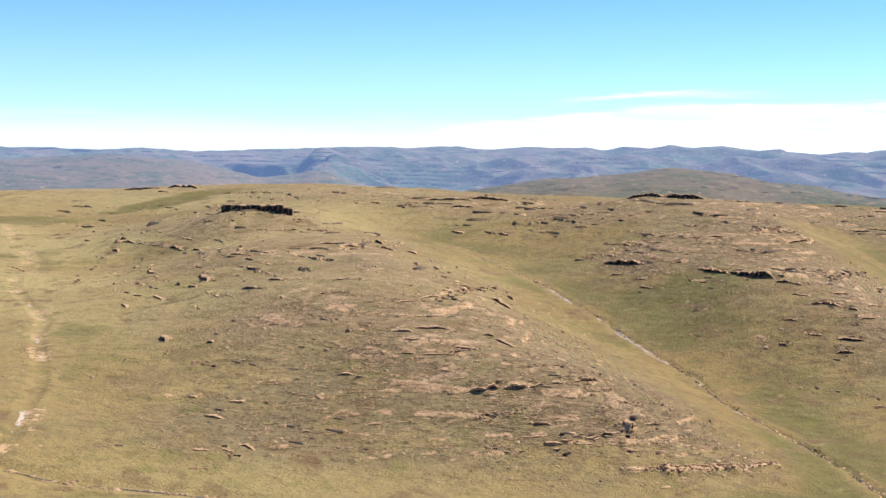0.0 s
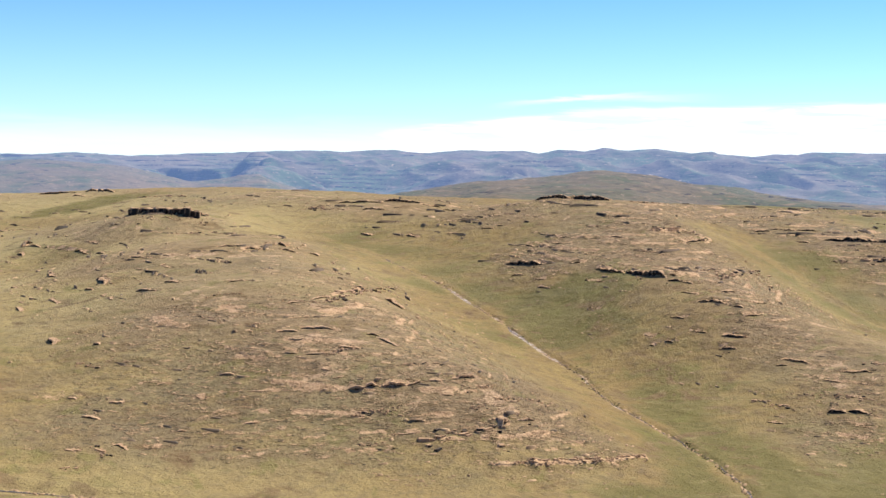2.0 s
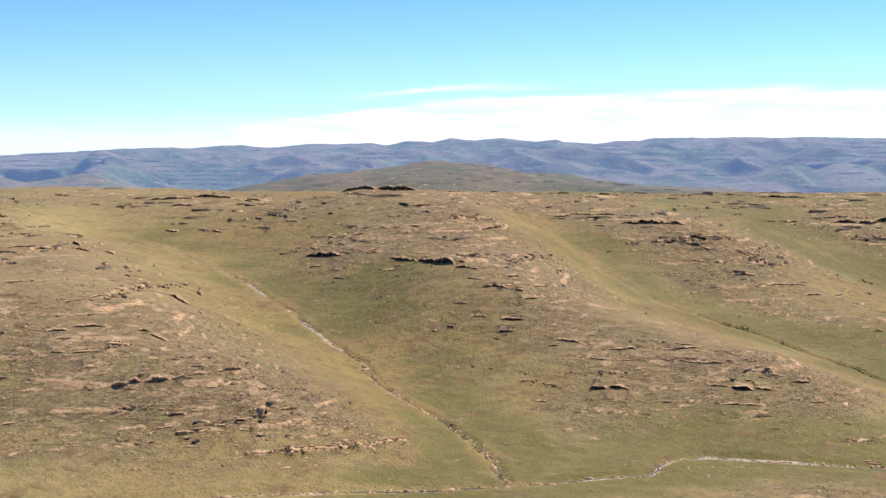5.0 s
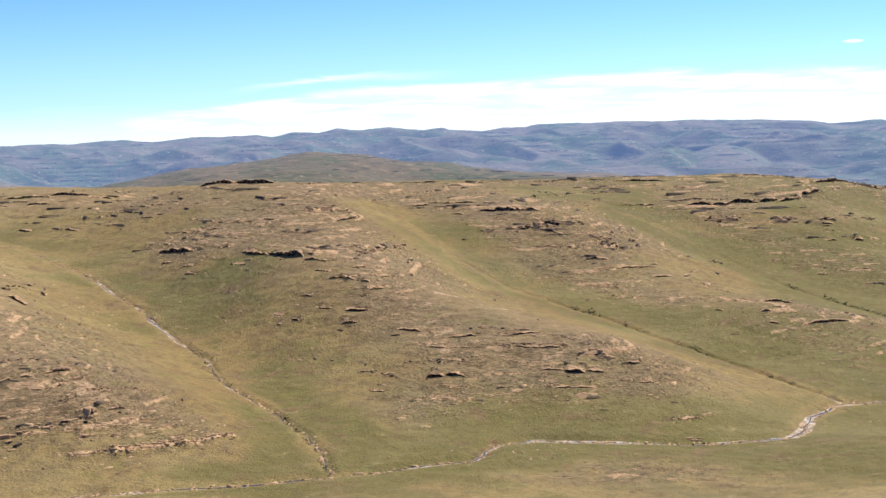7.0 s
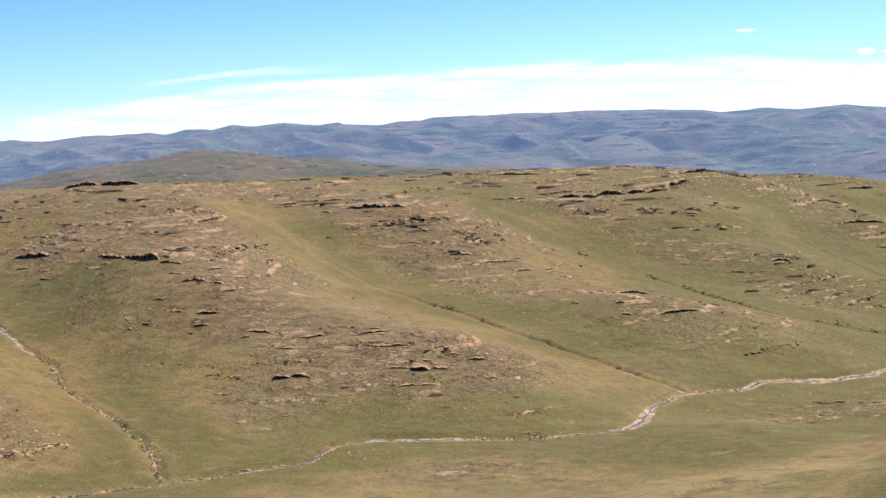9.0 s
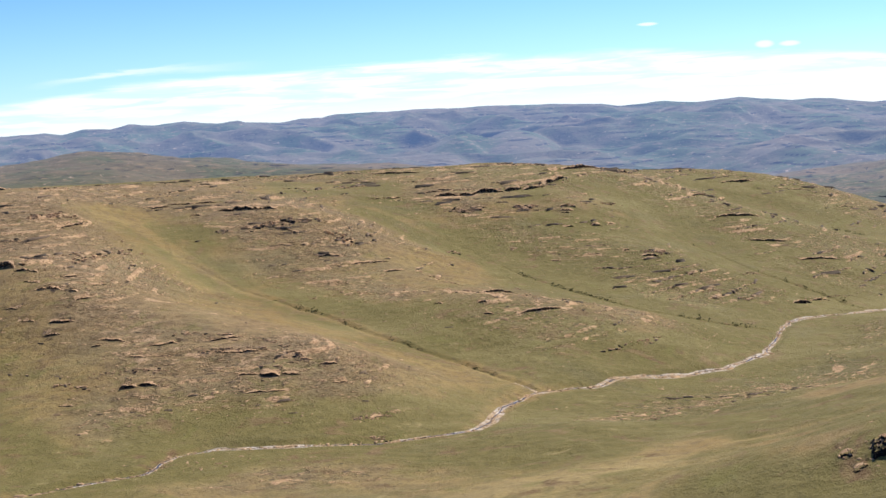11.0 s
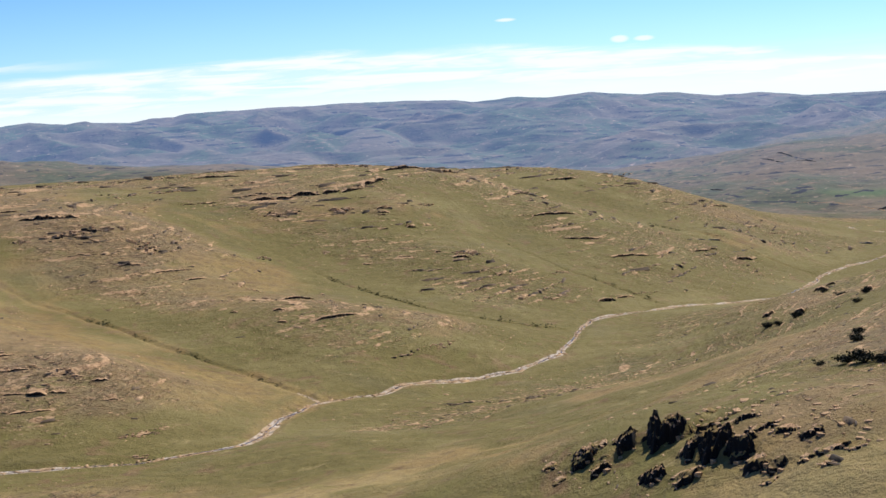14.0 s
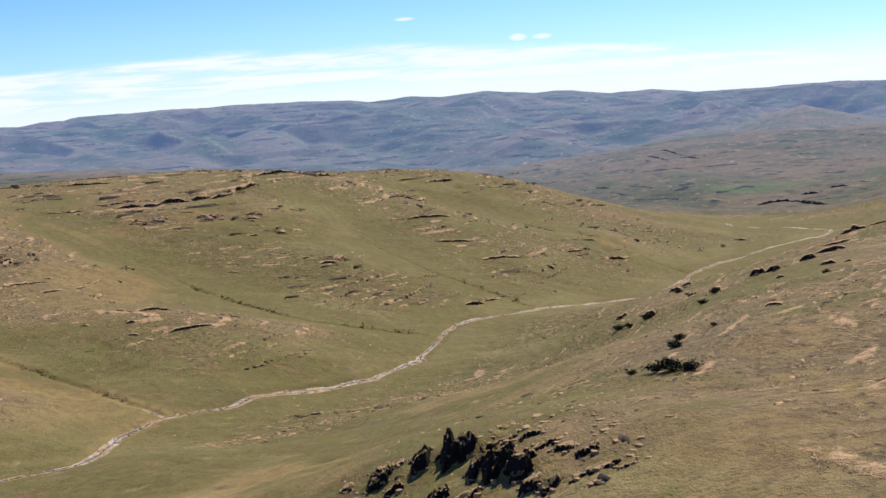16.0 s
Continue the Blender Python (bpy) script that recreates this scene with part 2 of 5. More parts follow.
def distant_material(name, air, glow, bare, turf, dark, size):
    """Far slopes; haze is painted on as a blue glow that grows with their distance."""
    m, n, body = material(name, 1.0)
    where = n.add("ShaderNodeTexCoord").outputs["Object"]
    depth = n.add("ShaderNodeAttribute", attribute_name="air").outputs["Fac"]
    band = n.scaled(where, (1.0, 1.0, 7.0))
    a = n.mix(n.ramp(n.noise(where, 0.004 * size, 6, 0.62), 0.40, 0.60), bare, turf)
    a = n.mix(n.math("MULTIPLY", n.ramp(n.noise(where, 0.0016 * size, 5, 0.6), 0.50, 0.62), 0.7), a, (bare[0] * 1.25, bare[1] * 1.12, bare[2] * 1.1))
    a = n.mix(n.ramp(n.noise(band, 0.018 * size, 6, 0.72), 0.55, 0.63), a, (bare[0] * 1.6, bare[1] * 1.42, bare[2] * 1.35))
    a = n.mix(n.ramp(n.noise(n.scaled(where, (1.0, 1.0, 3.0)), 0.034 * size, 5, 0.75), 0.62, 0.67), a, (0.34, 0.25, 0.18))
    a = n.mix(n.math("MULTIPLY", n.ramp(n.noise(n.scaled(where, (1.0, 1.0, 8.0)), 0.012 * size, 6, 0.7), 0.54, 0.63), 0.75), a, n.mix(0.6, a, dark))
    a = n.mix(n.math("MULTIPLY", n.ramp(n.noise(where, 0.05 * size, 5, 0.75), 0.56, 0.66), 0.5), a, dark)
    lush = n.add("ShaderNodeAttribute", attribute_name="lush").outputs["Fac"]
    a = n.mix(lush, a, (0.085, 0.135, 0.045))
    # shade of the cliff bands, put into the base colour
    face = n.add("ShaderNodeAttribute", attribute_name="face_shade").outputs["Fac"]
    face = n.math("ADD", face, n.math("MULTIPLY", n.math("SUBTRACT", n.noise(n.scaled(where, (1.0, 1.0, 3.0)), 0.03 * size, 6, 0.75), 0.5), 2.6))
    a = n.mix(n.ramp(face, 0.52, 0.72), a, dark)
    n.plug(body.inputs["Base Color"], a)
    # haze painted as emission, stronger the farther the slope
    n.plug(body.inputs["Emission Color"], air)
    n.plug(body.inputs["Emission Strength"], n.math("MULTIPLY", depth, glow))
    relief(n, body, n.noise(where, 0.012 * size, 6, 0.6), 12.0 / size, 0.7)
    return m


def water_material():
    m, n, body = material("stream_water", 0.12)
    where = n.add("ShaderNodeTexCoord").outputs["Object"]
    n.plug(body.inputs["Base Color"], n.mix(n.noise(where, 0.5, 3), (0.05, 0.048, 0.04), (0.085, 0.075, 0.055)))
    body.inputs["Specular IOR Level"].default_value = 0.5
    relief(n, body, n.noise(where, 3.0, 3), 0.05, 0.4)
    return m


def loose_material(name, low, high):
    """Stones of one mesh, each with its own tone."""
    m, n, body = material(name, 0.92)
    tone = n.add("ShaderNodeNewGeometry").outputs["Random Per Island"]
    where = n.add("ShaderNodeTexCoord").outputs["Object"]
    a = n.mix(tone, low, high)
    n.plug(body.inputs["Base Color"], n.mix(n.ramp(n.noise(where, 3.0, 4, 0.7), 0.55, 0.7), a, (0.13, 0.10, 0.07)))
    return m


def plain_material(name, low, high, size, rough=0.85):
    m, n, body = material(name, rough)
    where = n.add("ShaderNodeTexCoord").outputs["Object"]
    n.plug(body.inputs["Base Color"], n.mix(n.ramp(n.noise(where, size, 4), 0.35, 0.65), low, high))
    return m


GRASS, ROCK, RANGE, WATER, LOOSE = ground_material(), rock_material("shade_dark_sandstone", 0.8), distant_material("far_range", (0.125, 0.205, 0.42), 0.60, (0.104, 0.092, 0.066), (0.056, 0.082, 0.042), (0.014, 0.016, 0.022), 1.5), water_material(), loose_material("loose_sandstone", (0.24, 0.155, 0.085), (0.50, 0.33, 0.18))
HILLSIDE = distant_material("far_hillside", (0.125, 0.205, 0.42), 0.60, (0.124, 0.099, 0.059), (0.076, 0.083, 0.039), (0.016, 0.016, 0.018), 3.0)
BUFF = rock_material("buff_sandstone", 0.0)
# black base colour stands for the crag's shaded faces
BLACK = rock_material("shade_black_sandstone", 1.1, (0.012, 0.011, 0.010))
# grey and near-black put the cliff wall's shade into its colour
GREY = rock_material("grey_cliff_sandstone", 0.62, (0.022, 0.019, 0.016))
RUSH = plain_material("rushes", (0.050, 0.055, 0.022), (0.095, 0.095, 0.036), 0.6)
BARK, LEAF = plain_material("shrub_bark", (0.06, 0.045, 0.03), (0.10, 0.08, 0.055), 6.0), plain_material("shrub_leaf", (0.009, 0.011, 0.006), (0.020, 0.023, 0.010), 3.0)
# bluish grey base colour with the valley's haze put in
FAR_ROCK = plain_material("hazed_valley_rock", (0.075, 0.078, 0.086), (0.130, 0.122, 0.115), 0.4)
# dark tones put the shadow lines of thin beds into their colour
DARK = loose_material("shade_dark_bedrock", (0.040, 0.033, 0.026), (0.15, 0.105, 0.068))

# ---- the lie of the land: water courses and crests, (x, y, height) in metres ----
RIVER = [(-80, 247, 3), (-20, 245, 2.5), (26, 248, 2), (61, 251, 1), (91, 249, 1), (120, 256, 0.5), (131, 269, 0), (141, 274, -1),
         (153, 267, -0.6), (174, 264, -2.2), (200, 267, -3.5), (208, 275, -4), (217, 289, -4.3), (233, 302, -4.6), (255, 309, -6.5),
         (281, 322, -9.5), (309, 326, -11), (329, 338, -11.7), (357, 367, -12), (381, 396, -13), (413, 410, -15.5), (470, 428, -21.5),
         (515, 440, -25), (560, 470, -28), (587, 497, -30), (625, 516, -30.5), (690, 545, -32), (748, 562, -33), (810, 625, -38), (930, 757, -48), (925, 816, -46)]
STREAM_WEST = [(-55, 660, 37), (-37, 630, 33), (-20, 608, 29.6), (1, 573, 26.6), (16, 545, 24), (27, 520, 21), (34, 508, 19.4), (41, 485, 17),
               (49, 460, 14), (56, 442, 11.4), (62, 410, 8.9), (69, 383, 6.6), (73, 365, 4.9), (75, 339, 4.2), (84, 317, 2), (90, 285, 1.2), (91, 249, 1)]
STREAM_MIDDLE = [(163, 560, 33), (167, 532, 28.5), (175, 494, 20), (188, 467, 11.5), (198, 440, 8), (206, 405, 5.5), (212, 380, 3.3),
                 (220, 350, 0.2), (228, 332, -2.6), (234, 304, -4.6)]
STREAM_EAST = [(285, 600, 27), (300, 560, 17), (310, 528, 8), (313, 490, 2.5), (318, 440, -1.5), (325, 405, -4.5), (345, 390, -9), (362, 374, -12)]
GULLY_NEAR = [(432, 610, 20), (430, 570, 9), (428, 535, 1), (424, 490, -4.5), (430, 456, -11), (437, 418, -17.5)]
GULLY_FAR = [(553, 669, 5), (562, 629, -3), (562, 580, -8.5), (568, 550, -12), (580, 528, -21), (590, 501, -29.5)]
GULLY_WEST = [(-226, 700, 22), (-204, 641, 19), (-181, 586, 16.5), (-168, 550, 15), (-151, 473, 12.5), (-132, 431, 11), (-117, 399, 10.5), (-111, 371, 10), (-92, 310, 8), (-85, 273, 6.6), (-83, 256, 5)]
SPUR_WEST = [(-94, 576, 36), (-100, 900, 40), (-39, 724, 43), (-55, 640, 37), (-75, 578, 37.5), (-63, 554, 32), (-24, 536, 32.9), (-68, 487, 30.3), (-4, 447, 27.4),
             (-39, 404, 28.1), (6, 391, 26.1), (-12, 338, 20.7), (37, 317, 16.7), (15, 304, 14.3), (-23, 317, 14.3), (16, 285, 7.2), (43, 281, 6.3),
             (-3, 267, 3.6), (-29, 272, 5.5), (-75, 445, 23.3), (-129, 549, 17.2), (-106, 549, 24.8), (28, 403, 18.4)]
PLATEAU = [(117, 613, 46.4), (139, 627, 45.8), (88, 622, 46), (45, 726, 39.6), (80, 800, 35.5), (111, 857, 36), (194, 621, 38.7), (298, 687, 34.7), (20, 712, 42), (27, 683, 42), (66, 674, 37), (168, 722, 40.2), (268, 646, 34.8), (32, 581, 29.7), (60, 900, 36), (300, 950, 30), (-187, 725, 21.5),
           (-182, 857, 37), (-300, 800, 30), (500, 900, 18), (-330, 1000, 24), (-250, 500, 18)]
SPUR_MIDDLE = [(135, 556, 42.4), (101, 548, 38.4), (109, 508, 34.5), (138, 517, 35.5), (112, 443, 28.1), (152, 475, 24), (121, 396, 21.2), (113, 375, 13.4),
               (146, 338, 12.1), (181, 324, 11.3), (125, 320, 6.6), (170, 428, 12), (161, 310, 7.1), (165, 279, 0.1), (180, 565, 31.2), (173, 514, 24.7)]
SPUR_EAST = [(226, 539, 33.9), (243, 517, 25.6), (202, 483, 15.4), (252, 404, 8), (265, 372, 4.6), (250, 346, 0.3), (303, 565, 18.1), (259, 321, -4)]
SPUR_FAR = [(472, 689, 29.8), (407, 632, 32), (630, 778, 15.2), (336, 620, 29.4), (371, 617, 30), (398, 590, 23.7), (380, 492, 6.3), (349, 670, 35.9), (354, 408, -8.3), (312, 536, 9.8), (487, 598, 13.3),
            (567, 673, 6), (510, 559, 0.7), (479, 502, -8), (462, 436, -18.5), (485, 693, 25.7), (613, 733, 16), (552, 541, -11.7), (575, 562, -8.7),
            (552, 634, -0.4), (615, 586, -16), (650, 562, -28.3), (307, 377, -0.5)]
NEAR_HILL = [(250, 30, 38), (150, 60, 18), (0, 80, 16), (310, 80, 37), (360, 120, 33), (212.6, 80, 34), (203, 87, 29.6), (202, 95, 27.6), (218, 101, 32.5),
             (205, 114, 25.2), (198, 118, 21.2), (247, 101, 30), (265, 130, 28), (204.5, 125, 24.2), (197, 133, 19.8), (189, 145, 15.2), (286, 157, 26.1),
             (219, 162, 14.7), (199, 162, 13), (233, 186, 8.6), (187, 213, 2.2), (252, 224, 1.5), (212, 237, 0.8), (275, 245, -0.2), (301, 230, 5.5), (175, 100, 18)]
NEAR_RIDGE = [(335, 209, 18), (338, 242, 2.8), (355, 238, 10), (379, 293, 0), (374, 311, -6), (415, 271, 11), (494, 320, 8), (586, 367, 2), (420, 190, 24), (520, 240, 24), (640, 330, 22), (760, 420, 10)]
NEAR_FOOT = [(420, 340, -5), (520, 390, -16), (359, 290, -3.9), (335, 343, -11.7), (-150, 180, 14), (0, 200, 6), (100, 205, 5), (-200, 300, 16), (1000, 560, 0), (-300, 0, 30)]
FAR_VALLEY = [(1131, 1354, -35), (1185, 1204, -18.1), (1391, 1465, -3), (1260, 1561, -17), (1082, 963, -41.7), (1035, 979, -37), (1600, 1100, 0), (900, 1000, -45),
              (800, 1200, -40), (700, 1000, -10), (600, 1200, 5), (1680, 1459, 8), (1460, 1623, -13), (1272, 1630, -24)]
FAR_HILL = [(253, 1434, 45), (222, 1454, 41), (282, 1379, 35), (329, 1329, 20.6), (390, 1549, 26), (450, 1490, 22.5), (550, 1530, 15), (640, 1560, 8), (420, 1644, 20), (0, 1200, 12), (-150, 1150, 8), (-320, 1300, -8), (-500, 2000, -40), (600, 1900, -40), (1500, 2100, -40), (100, 2000, -30)]
LINES = (RIVER, STREAM_WEST, STREAM_MIDDLE, STREAM_EAST, GULLY_NEAR, GULLY_FAR, GULLY_WEST, SPUR_WEST, PLATEAU, SPUR_MIDDLE, SPUR_EAST, SPUR_FAR,
         NEAR_HILL, NEAR_RIDGE, NEAR_FOOT, FAR_VALLEY, FAR_HILL)


def bend(r2):
    return 0.5 * r2 * np.log(r2 + 1e-9)


def fit_land():
    """Weights of the smooth sheet (a thin bent plate) that runs through the lines above."""
    pts = np.array([p for line in LINES for p in line], float)
    xy = pts[:, :2] / 100
    n = len(xy)
    k = bend(((xy[:, None] - xy[None]) ** 2).sum(-1)) + 0.004 * np.eye(n)
    q = np.concatenate([np.ones((n, 1)), xy], 1)
    m = np.block([[k, q], [q.T, np.zeros((3, 3))]])
    return xy, np.linalg.solve(m, np.concatenate([pts[:, 2], np.zeros(3)]))


LAND_XY, LAND_W = fit_land()


def plate(x, y):
    x, y = np.asarray(x, float) / 100, np.asarray(y, float) / 100
    z = LAND_W[-3] + LAND_W[-2] * x + LAND_W[-1] * y
    for (px, py), w in zip(LAND_XY, LAND_W):
        z = z + w * bend((x - px) ** 2 + (y - py) ** 2)
    return z


def cells(x, y, seed):
    """Smooth value noise between -1 and 1, one bump a unit."""
    xi, yi = np.floor(x), np.floor(y)
    fx, fy = x - xi, y - yi
    fx, fy = fx * fx * fx * (fx * (fx * 6 - 15) + 10), fy * fy * fy * (fy * (fy * 6 - 15) + 10)

    def corner(i, j):
        h = (i.astype(np.int64) * 374761393 + j.astype(np.int64) * 668265263 + seed * 974634777) & 0xFFFFFFFF
        h = ((h ^ (h >> 13)) * 1274126177) & 0xFFFFFFFF
        return ((h ^ (h >> 16)) & 0xFFFF) / 32767.5 - 1
    a = corner(xi, yi) * (1 - fx) + corner(xi + 1, yi) * fx
    b = corner(xi, yi + 1) * (1 - fx) + corner(xi + 1, yi + 1) * fx
    return a * (1 - fy) + b * fy


def fbm(x, y, size, octaves, seed):
    z, amp = 0, 1
    for i in range(octaves):
        z = z + amp * cells(x / size + 17.3 * i, y / size - 9.1 * i, seed + i)
        size, amp = size / 2.03, amp * 0.5
    return z


def step(a, b, v):
    t = np.clip((v - a) / (b - a), 0, 1)
    return t * t * (3 - 2 * t)


def near_line(x, y, line):
    """Distance from the line, and how far down the line (0 to 1) the nearest place is."""
    best, along, last = np.full(np.shape(x), 1e9), np.zeros(np.shape(x)), len(line) - 1
    for i, ((ax, ay, _), (bx, by, _)) in enumerate(zip(line, line[1:])):
        dx, dy = bx - ax, by - ay
        t = np.clip(((x - ax) * dx + (y - ay) * dy) / (dx * dx + dy * dy), 0, 1)
        d = np.hypot(x - ax - t * dx, y - ay - t * dy)
        closer = d < best
        best, along = np.where(closer, d, best), np.where(closer, (i + t) / last, along)
    return best, along


# where the larger ledges and boulder groups lie: from x, y to x, y, and their height
LEDGES_WEST_TOP = [(-193.2, 716.8, -166.4, 684.4, 0.9), (-140.1, 586.5, -139, 594.1, 1.3), (-122.8, 569, -102.1, 541.6, 1), (-109.2, 563.9, -100.7, 552.2, 0.7), (-76.7, 482.1, -65.1, 470.8, 0.6),
    (-53.7, 421.4, -47.6, 414.1, 0.7), (-61.6, 415, -52.9, 402.1, 0.9), (-82.1, 440.7, -78.2, 434.3, 0.9), (-73.3, 422, -66.4, 406.9, 0.7), (-113.3, 466.2, -110.1, 460.8, 0.8),
    (-92.5, 433.1, -86.2, 420.1, 0.6), (-102.1, 433.7, -97.2, 425.6, 0.6), (-99.8, 421.8, -96.1, 413.4, 0.7), (-139.6, 574.1, -135.5, 568.9, 1), (-106.5, 488.9, -100.7, 475.9, 0.8),
    (-80.9, 454.4, -75.7, 441.1, 1.7)]
LEDGES_WEST_UPPER = [(-44.5, 482.5, -35.2, 494.3, 0.6), (-35.1, 479.2, -28.6, 487.7, 1.2), (-24.6, 511, -21.3, 508.1, 1.1), (-22.4, 496, -17.7, 498.1, 1), (-12.6, 505.2, -8.8, 503.2, 0.8),
    (-32.7, 402.6, -24.3, 402.2, 0.7), (-12.1, 371.2, -5.9, 374.4, 0.5), (-6, 378.5, 0.3, 384.6, 0.6), (0.3, 384.6, 9.9, 414.4, 0.7), (16.7, 407.9, 20.7, 401.5, 0.9),
    (-12.4, 341.3, -6.7, 340.5, 0.7), (-6.8, 343.6, 3.4, 343.6, 0.7), (10.5, 339.3, 14.1, 339.1, 0.6), (3.3, 328.1, 9.5, 327, 0.7), (-9.7, 325.7, -5.6, 324.8, 0.6),
    (-4.2, 323.9, 2, 323.9, 0.5), (-70, 367.5, -67.2, 365, 0.9), (-75, 362.1, -72, 356.5, 1.1)]
LEDGES_WEST_NOSE = [(-49.6, 330.6, -43.2, 329.5, 0.6), (-0.7, 313.3, 3.3, 313.3, 1.1), (2.6, 309.1, 5.9, 308.1, 0.5), (7.2, 303.7, 14.2, 303.5, 1.4), (14.2, 302.5, 20.6, 303.2, 1.4),
    (20.7, 304.2, 29.2, 305.7, 1.2), (29.2, 306.7, 37.5, 311, 0.9), (-17.4, 306.1, -3.8, 305.7, 0.5), (-22.6, 306.7, -17.4, 306.1, 0.4), (9.4, 285, 25, 284.1, 0.6),
    (36.8, 281.6, 40.4, 282.2, 1), (39.8, 279, 41.6, 279.8, 1), (27.1, 280.6, 34.3, 280.9, 0.5), (-15.7, 289, -10.2, 289.4, 0.5), (-51.1, 291.9, -46.6, 290.6, 0.6),
    (-40.9, 273.5, -37.2, 271.9, 0.7), (-47.6, 301.1, -43.1, 300.8, 0.6), (-57, 303.5, -54.4, 303, 0.5)]
LEDGES_WEST_FOOT = [(-33.6, 306.5, -32.3, 306.7, 0.5), (-27.6, 305.1, -26.2, 303.2, 0.7), (-29.3, 284.7, -26.9, 284.9, 0.6), (-49.1, 267.7, -45.6, 267.3, 0.6), (41, 286.4, 43.8, 289.2, 1.7),
    (45.3, 291.1, 49, 294.7, 1.3), (38.2, 269.4, 47.3, 272.1, 0.6), (49.5, 271.7, 60.7, 275.6, 1), (60.7, 275.6, 71.8, 282.3, 0.9), (-58.7, 342.6, -54.1, 341.4, 0.4),
    (-50.9, 338.8, -46.4, 337.5, 0.4), (-39.2, 336.5, -32.7, 335.3, 0.4), (-30.9, 338.7, -25, 337.2, 0.4), (-21.8, 331.2, -13.3, 329.7, 0.4), (-24.1, 317.2, -20.1, 316.5, 0.7),
    (-60.4, 348.5, -58.4, 347.9, 0.7)]
LEDGES_MIDDLE_TOP = [(86, 621, 102, 616, 1.6), (102, 616, 118, 611.5, 1.9), (77, 683.9, 93.1, 687, 0.9), (127.6, 686.5, 144.8, 700.5, 0.9), (77.5, 560.5, 93.6, 531.7, 0.7),
    (93.6, 531.7, 110, 514.2, 0.7), (72.9, 542.7, 80.3, 531.6, 0.9), (64.4, 518.1, 76.3, 503.3, 1.7), (92.2, 481.3, 100.2, 466.4, 1.6), (100.9, 465.2, 110, 442.6, 2.3),
    (109.9, 438.3, 117, 430.2, 1.1), (63.2, 498.7, 67.9, 495.1, 0.8), (70.1, 488.6, 75.5, 483.8, 0.8), (86.6, 471.9, 92.5, 461.6, 0.8), (70.9, 479.2, 75, 473.5, 0.8),
    (83.5, 438, 86.2, 431.3, 0.7), (114.3, 490.4, 122.1, 492.7, 0.6), (130.6, 510.4, 145.9, 527.1, 0.9)]
LEDGES_MIDDLE_FLANK = [(111, 424.3, 116.4, 417.6, 0.7), (116.1, 410.3, 123.5, 406, 0.9), (122.6, 403.1, 125.4, 401.1, 0.7), (129.4, 408.4, 135.6, 411.6, 0.9), (123.4, 394.2, 128.8, 395.7, 0.7),
    (93.8, 398.2, 97.1, 394.4, 0.7), (106.2, 391.3, 109.5, 388.3, 0.7), (117.6, 382.8, 122, 381.4, 0.8), (94.4, 389.6, 95.7, 388.2, 0.8), (112.2, 377.7, 117, 375.2, 1),
    (99.8, 388.4, 100.8, 386, 0.8)]
LEDGES_PLATEAU = [(5.2, 661.2, 16.2, 657, 1.1), (-9.1, 686.4, 13.8, 679.3, 1.1), (33.7, 679.6, 44.1, 687, 1.1), (44.7, 672.8, 62.6, 683.4, 0.9), (5, 607.6, 10.1, 602.5, 1),
    (24.9, 595.1, 30.7, 586.8, 1), (-201.5, 858, -181.6, 865.6, 1.5), (-175, 869, -153, 847.7, 1.8), (-174.6, 832.2, -166.3, 825.7, 1.1), (15.3, 685.3, 34, 685.6, 1.4)]
LEDGES_MIDDLE_NOSE = [(124.3, 364.1, 133.6, 357, 0.8), (123.2, 359, 126.2, 357.4, 0.6), (137.2, 347.8, 146.4, 345.6, 0.8), (153.5, 341.5, 163.1, 340.8, 0.8), (125.5, 321.4, 129.5, 319.4, 1.2),
    (130.5, 320.3, 135.4, 315.9, 0.9), (154.2, 312.9, 159.7, 311.1, 0.6), (159.7, 311, 164.2, 308.4, 1.6), (164.5, 309.4, 169.3, 307.6, 0.7), (150.3, 330.6, 163.9, 323.2, 0.8),
    (175.6, 312.1, 180.3, 310.1, 1), (142.9, 302.9, 146.6, 302.9, 0.6), (152.3, 302.2, 165, 300.1, 0.6), (109.7, 320.8, 114.1, 317, 0.6), (175.9, 279.4, 188.9, 282.5, 0.6),
    (128.3, 344.3, 142, 334.9, 0.6)]
LEDGES_MIDDLE_EAST = [(130.6, 509.1, 147.2, 526.6, 0.9), (108.9, 495.5, 114.9, 491.8, 0.6), (113.6, 412.1, 124.7, 402.1, 0.9), (123.4, 395, 131.1, 397.7, 0.7), (101.7, 406, 108.1, 400.2, 0.7),
    (106.7, 390.9, 111.4, 387.2, 0.7), (114.5, 384.7, 120.9, 381.7, 0.9), (111.7, 378.7, 118, 375.6, 0.8), (98.7, 389.5, 100.8, 386.2, 0.9)]
LEDGES_EAST_TOP = [(205.4, 566.1, 224.6, 538.7, 1.7), (188, 592, 209.3, 591, 1), (178.4, 584.8, 186.9, 587.1, 0.8), (192.9, 568.1, 196.5, 562, 0.8), (211.3, 500.9, 222.7, 499.3, 0.9),
    (225.6, 487.3, 237.1, 486.3, 0.9), (236.2, 477.8, 254.6, 482.5, 0.7), (247, 466.8, 256.2, 469.5, 0.9), (291.9, 618, 309.2, 619.8, 1.1), (334.4, 632.1, 353.5, 625.7, 0.9),
    (253.3, 389.4, 258.6, 387.9, 0.8), (241.8, 399.4, 243.9, 397.3, 1), (260.7, 372.8, 277.5, 376, 0.9), (250.2, 377.2, 253.3, 375.6, 0.6)]
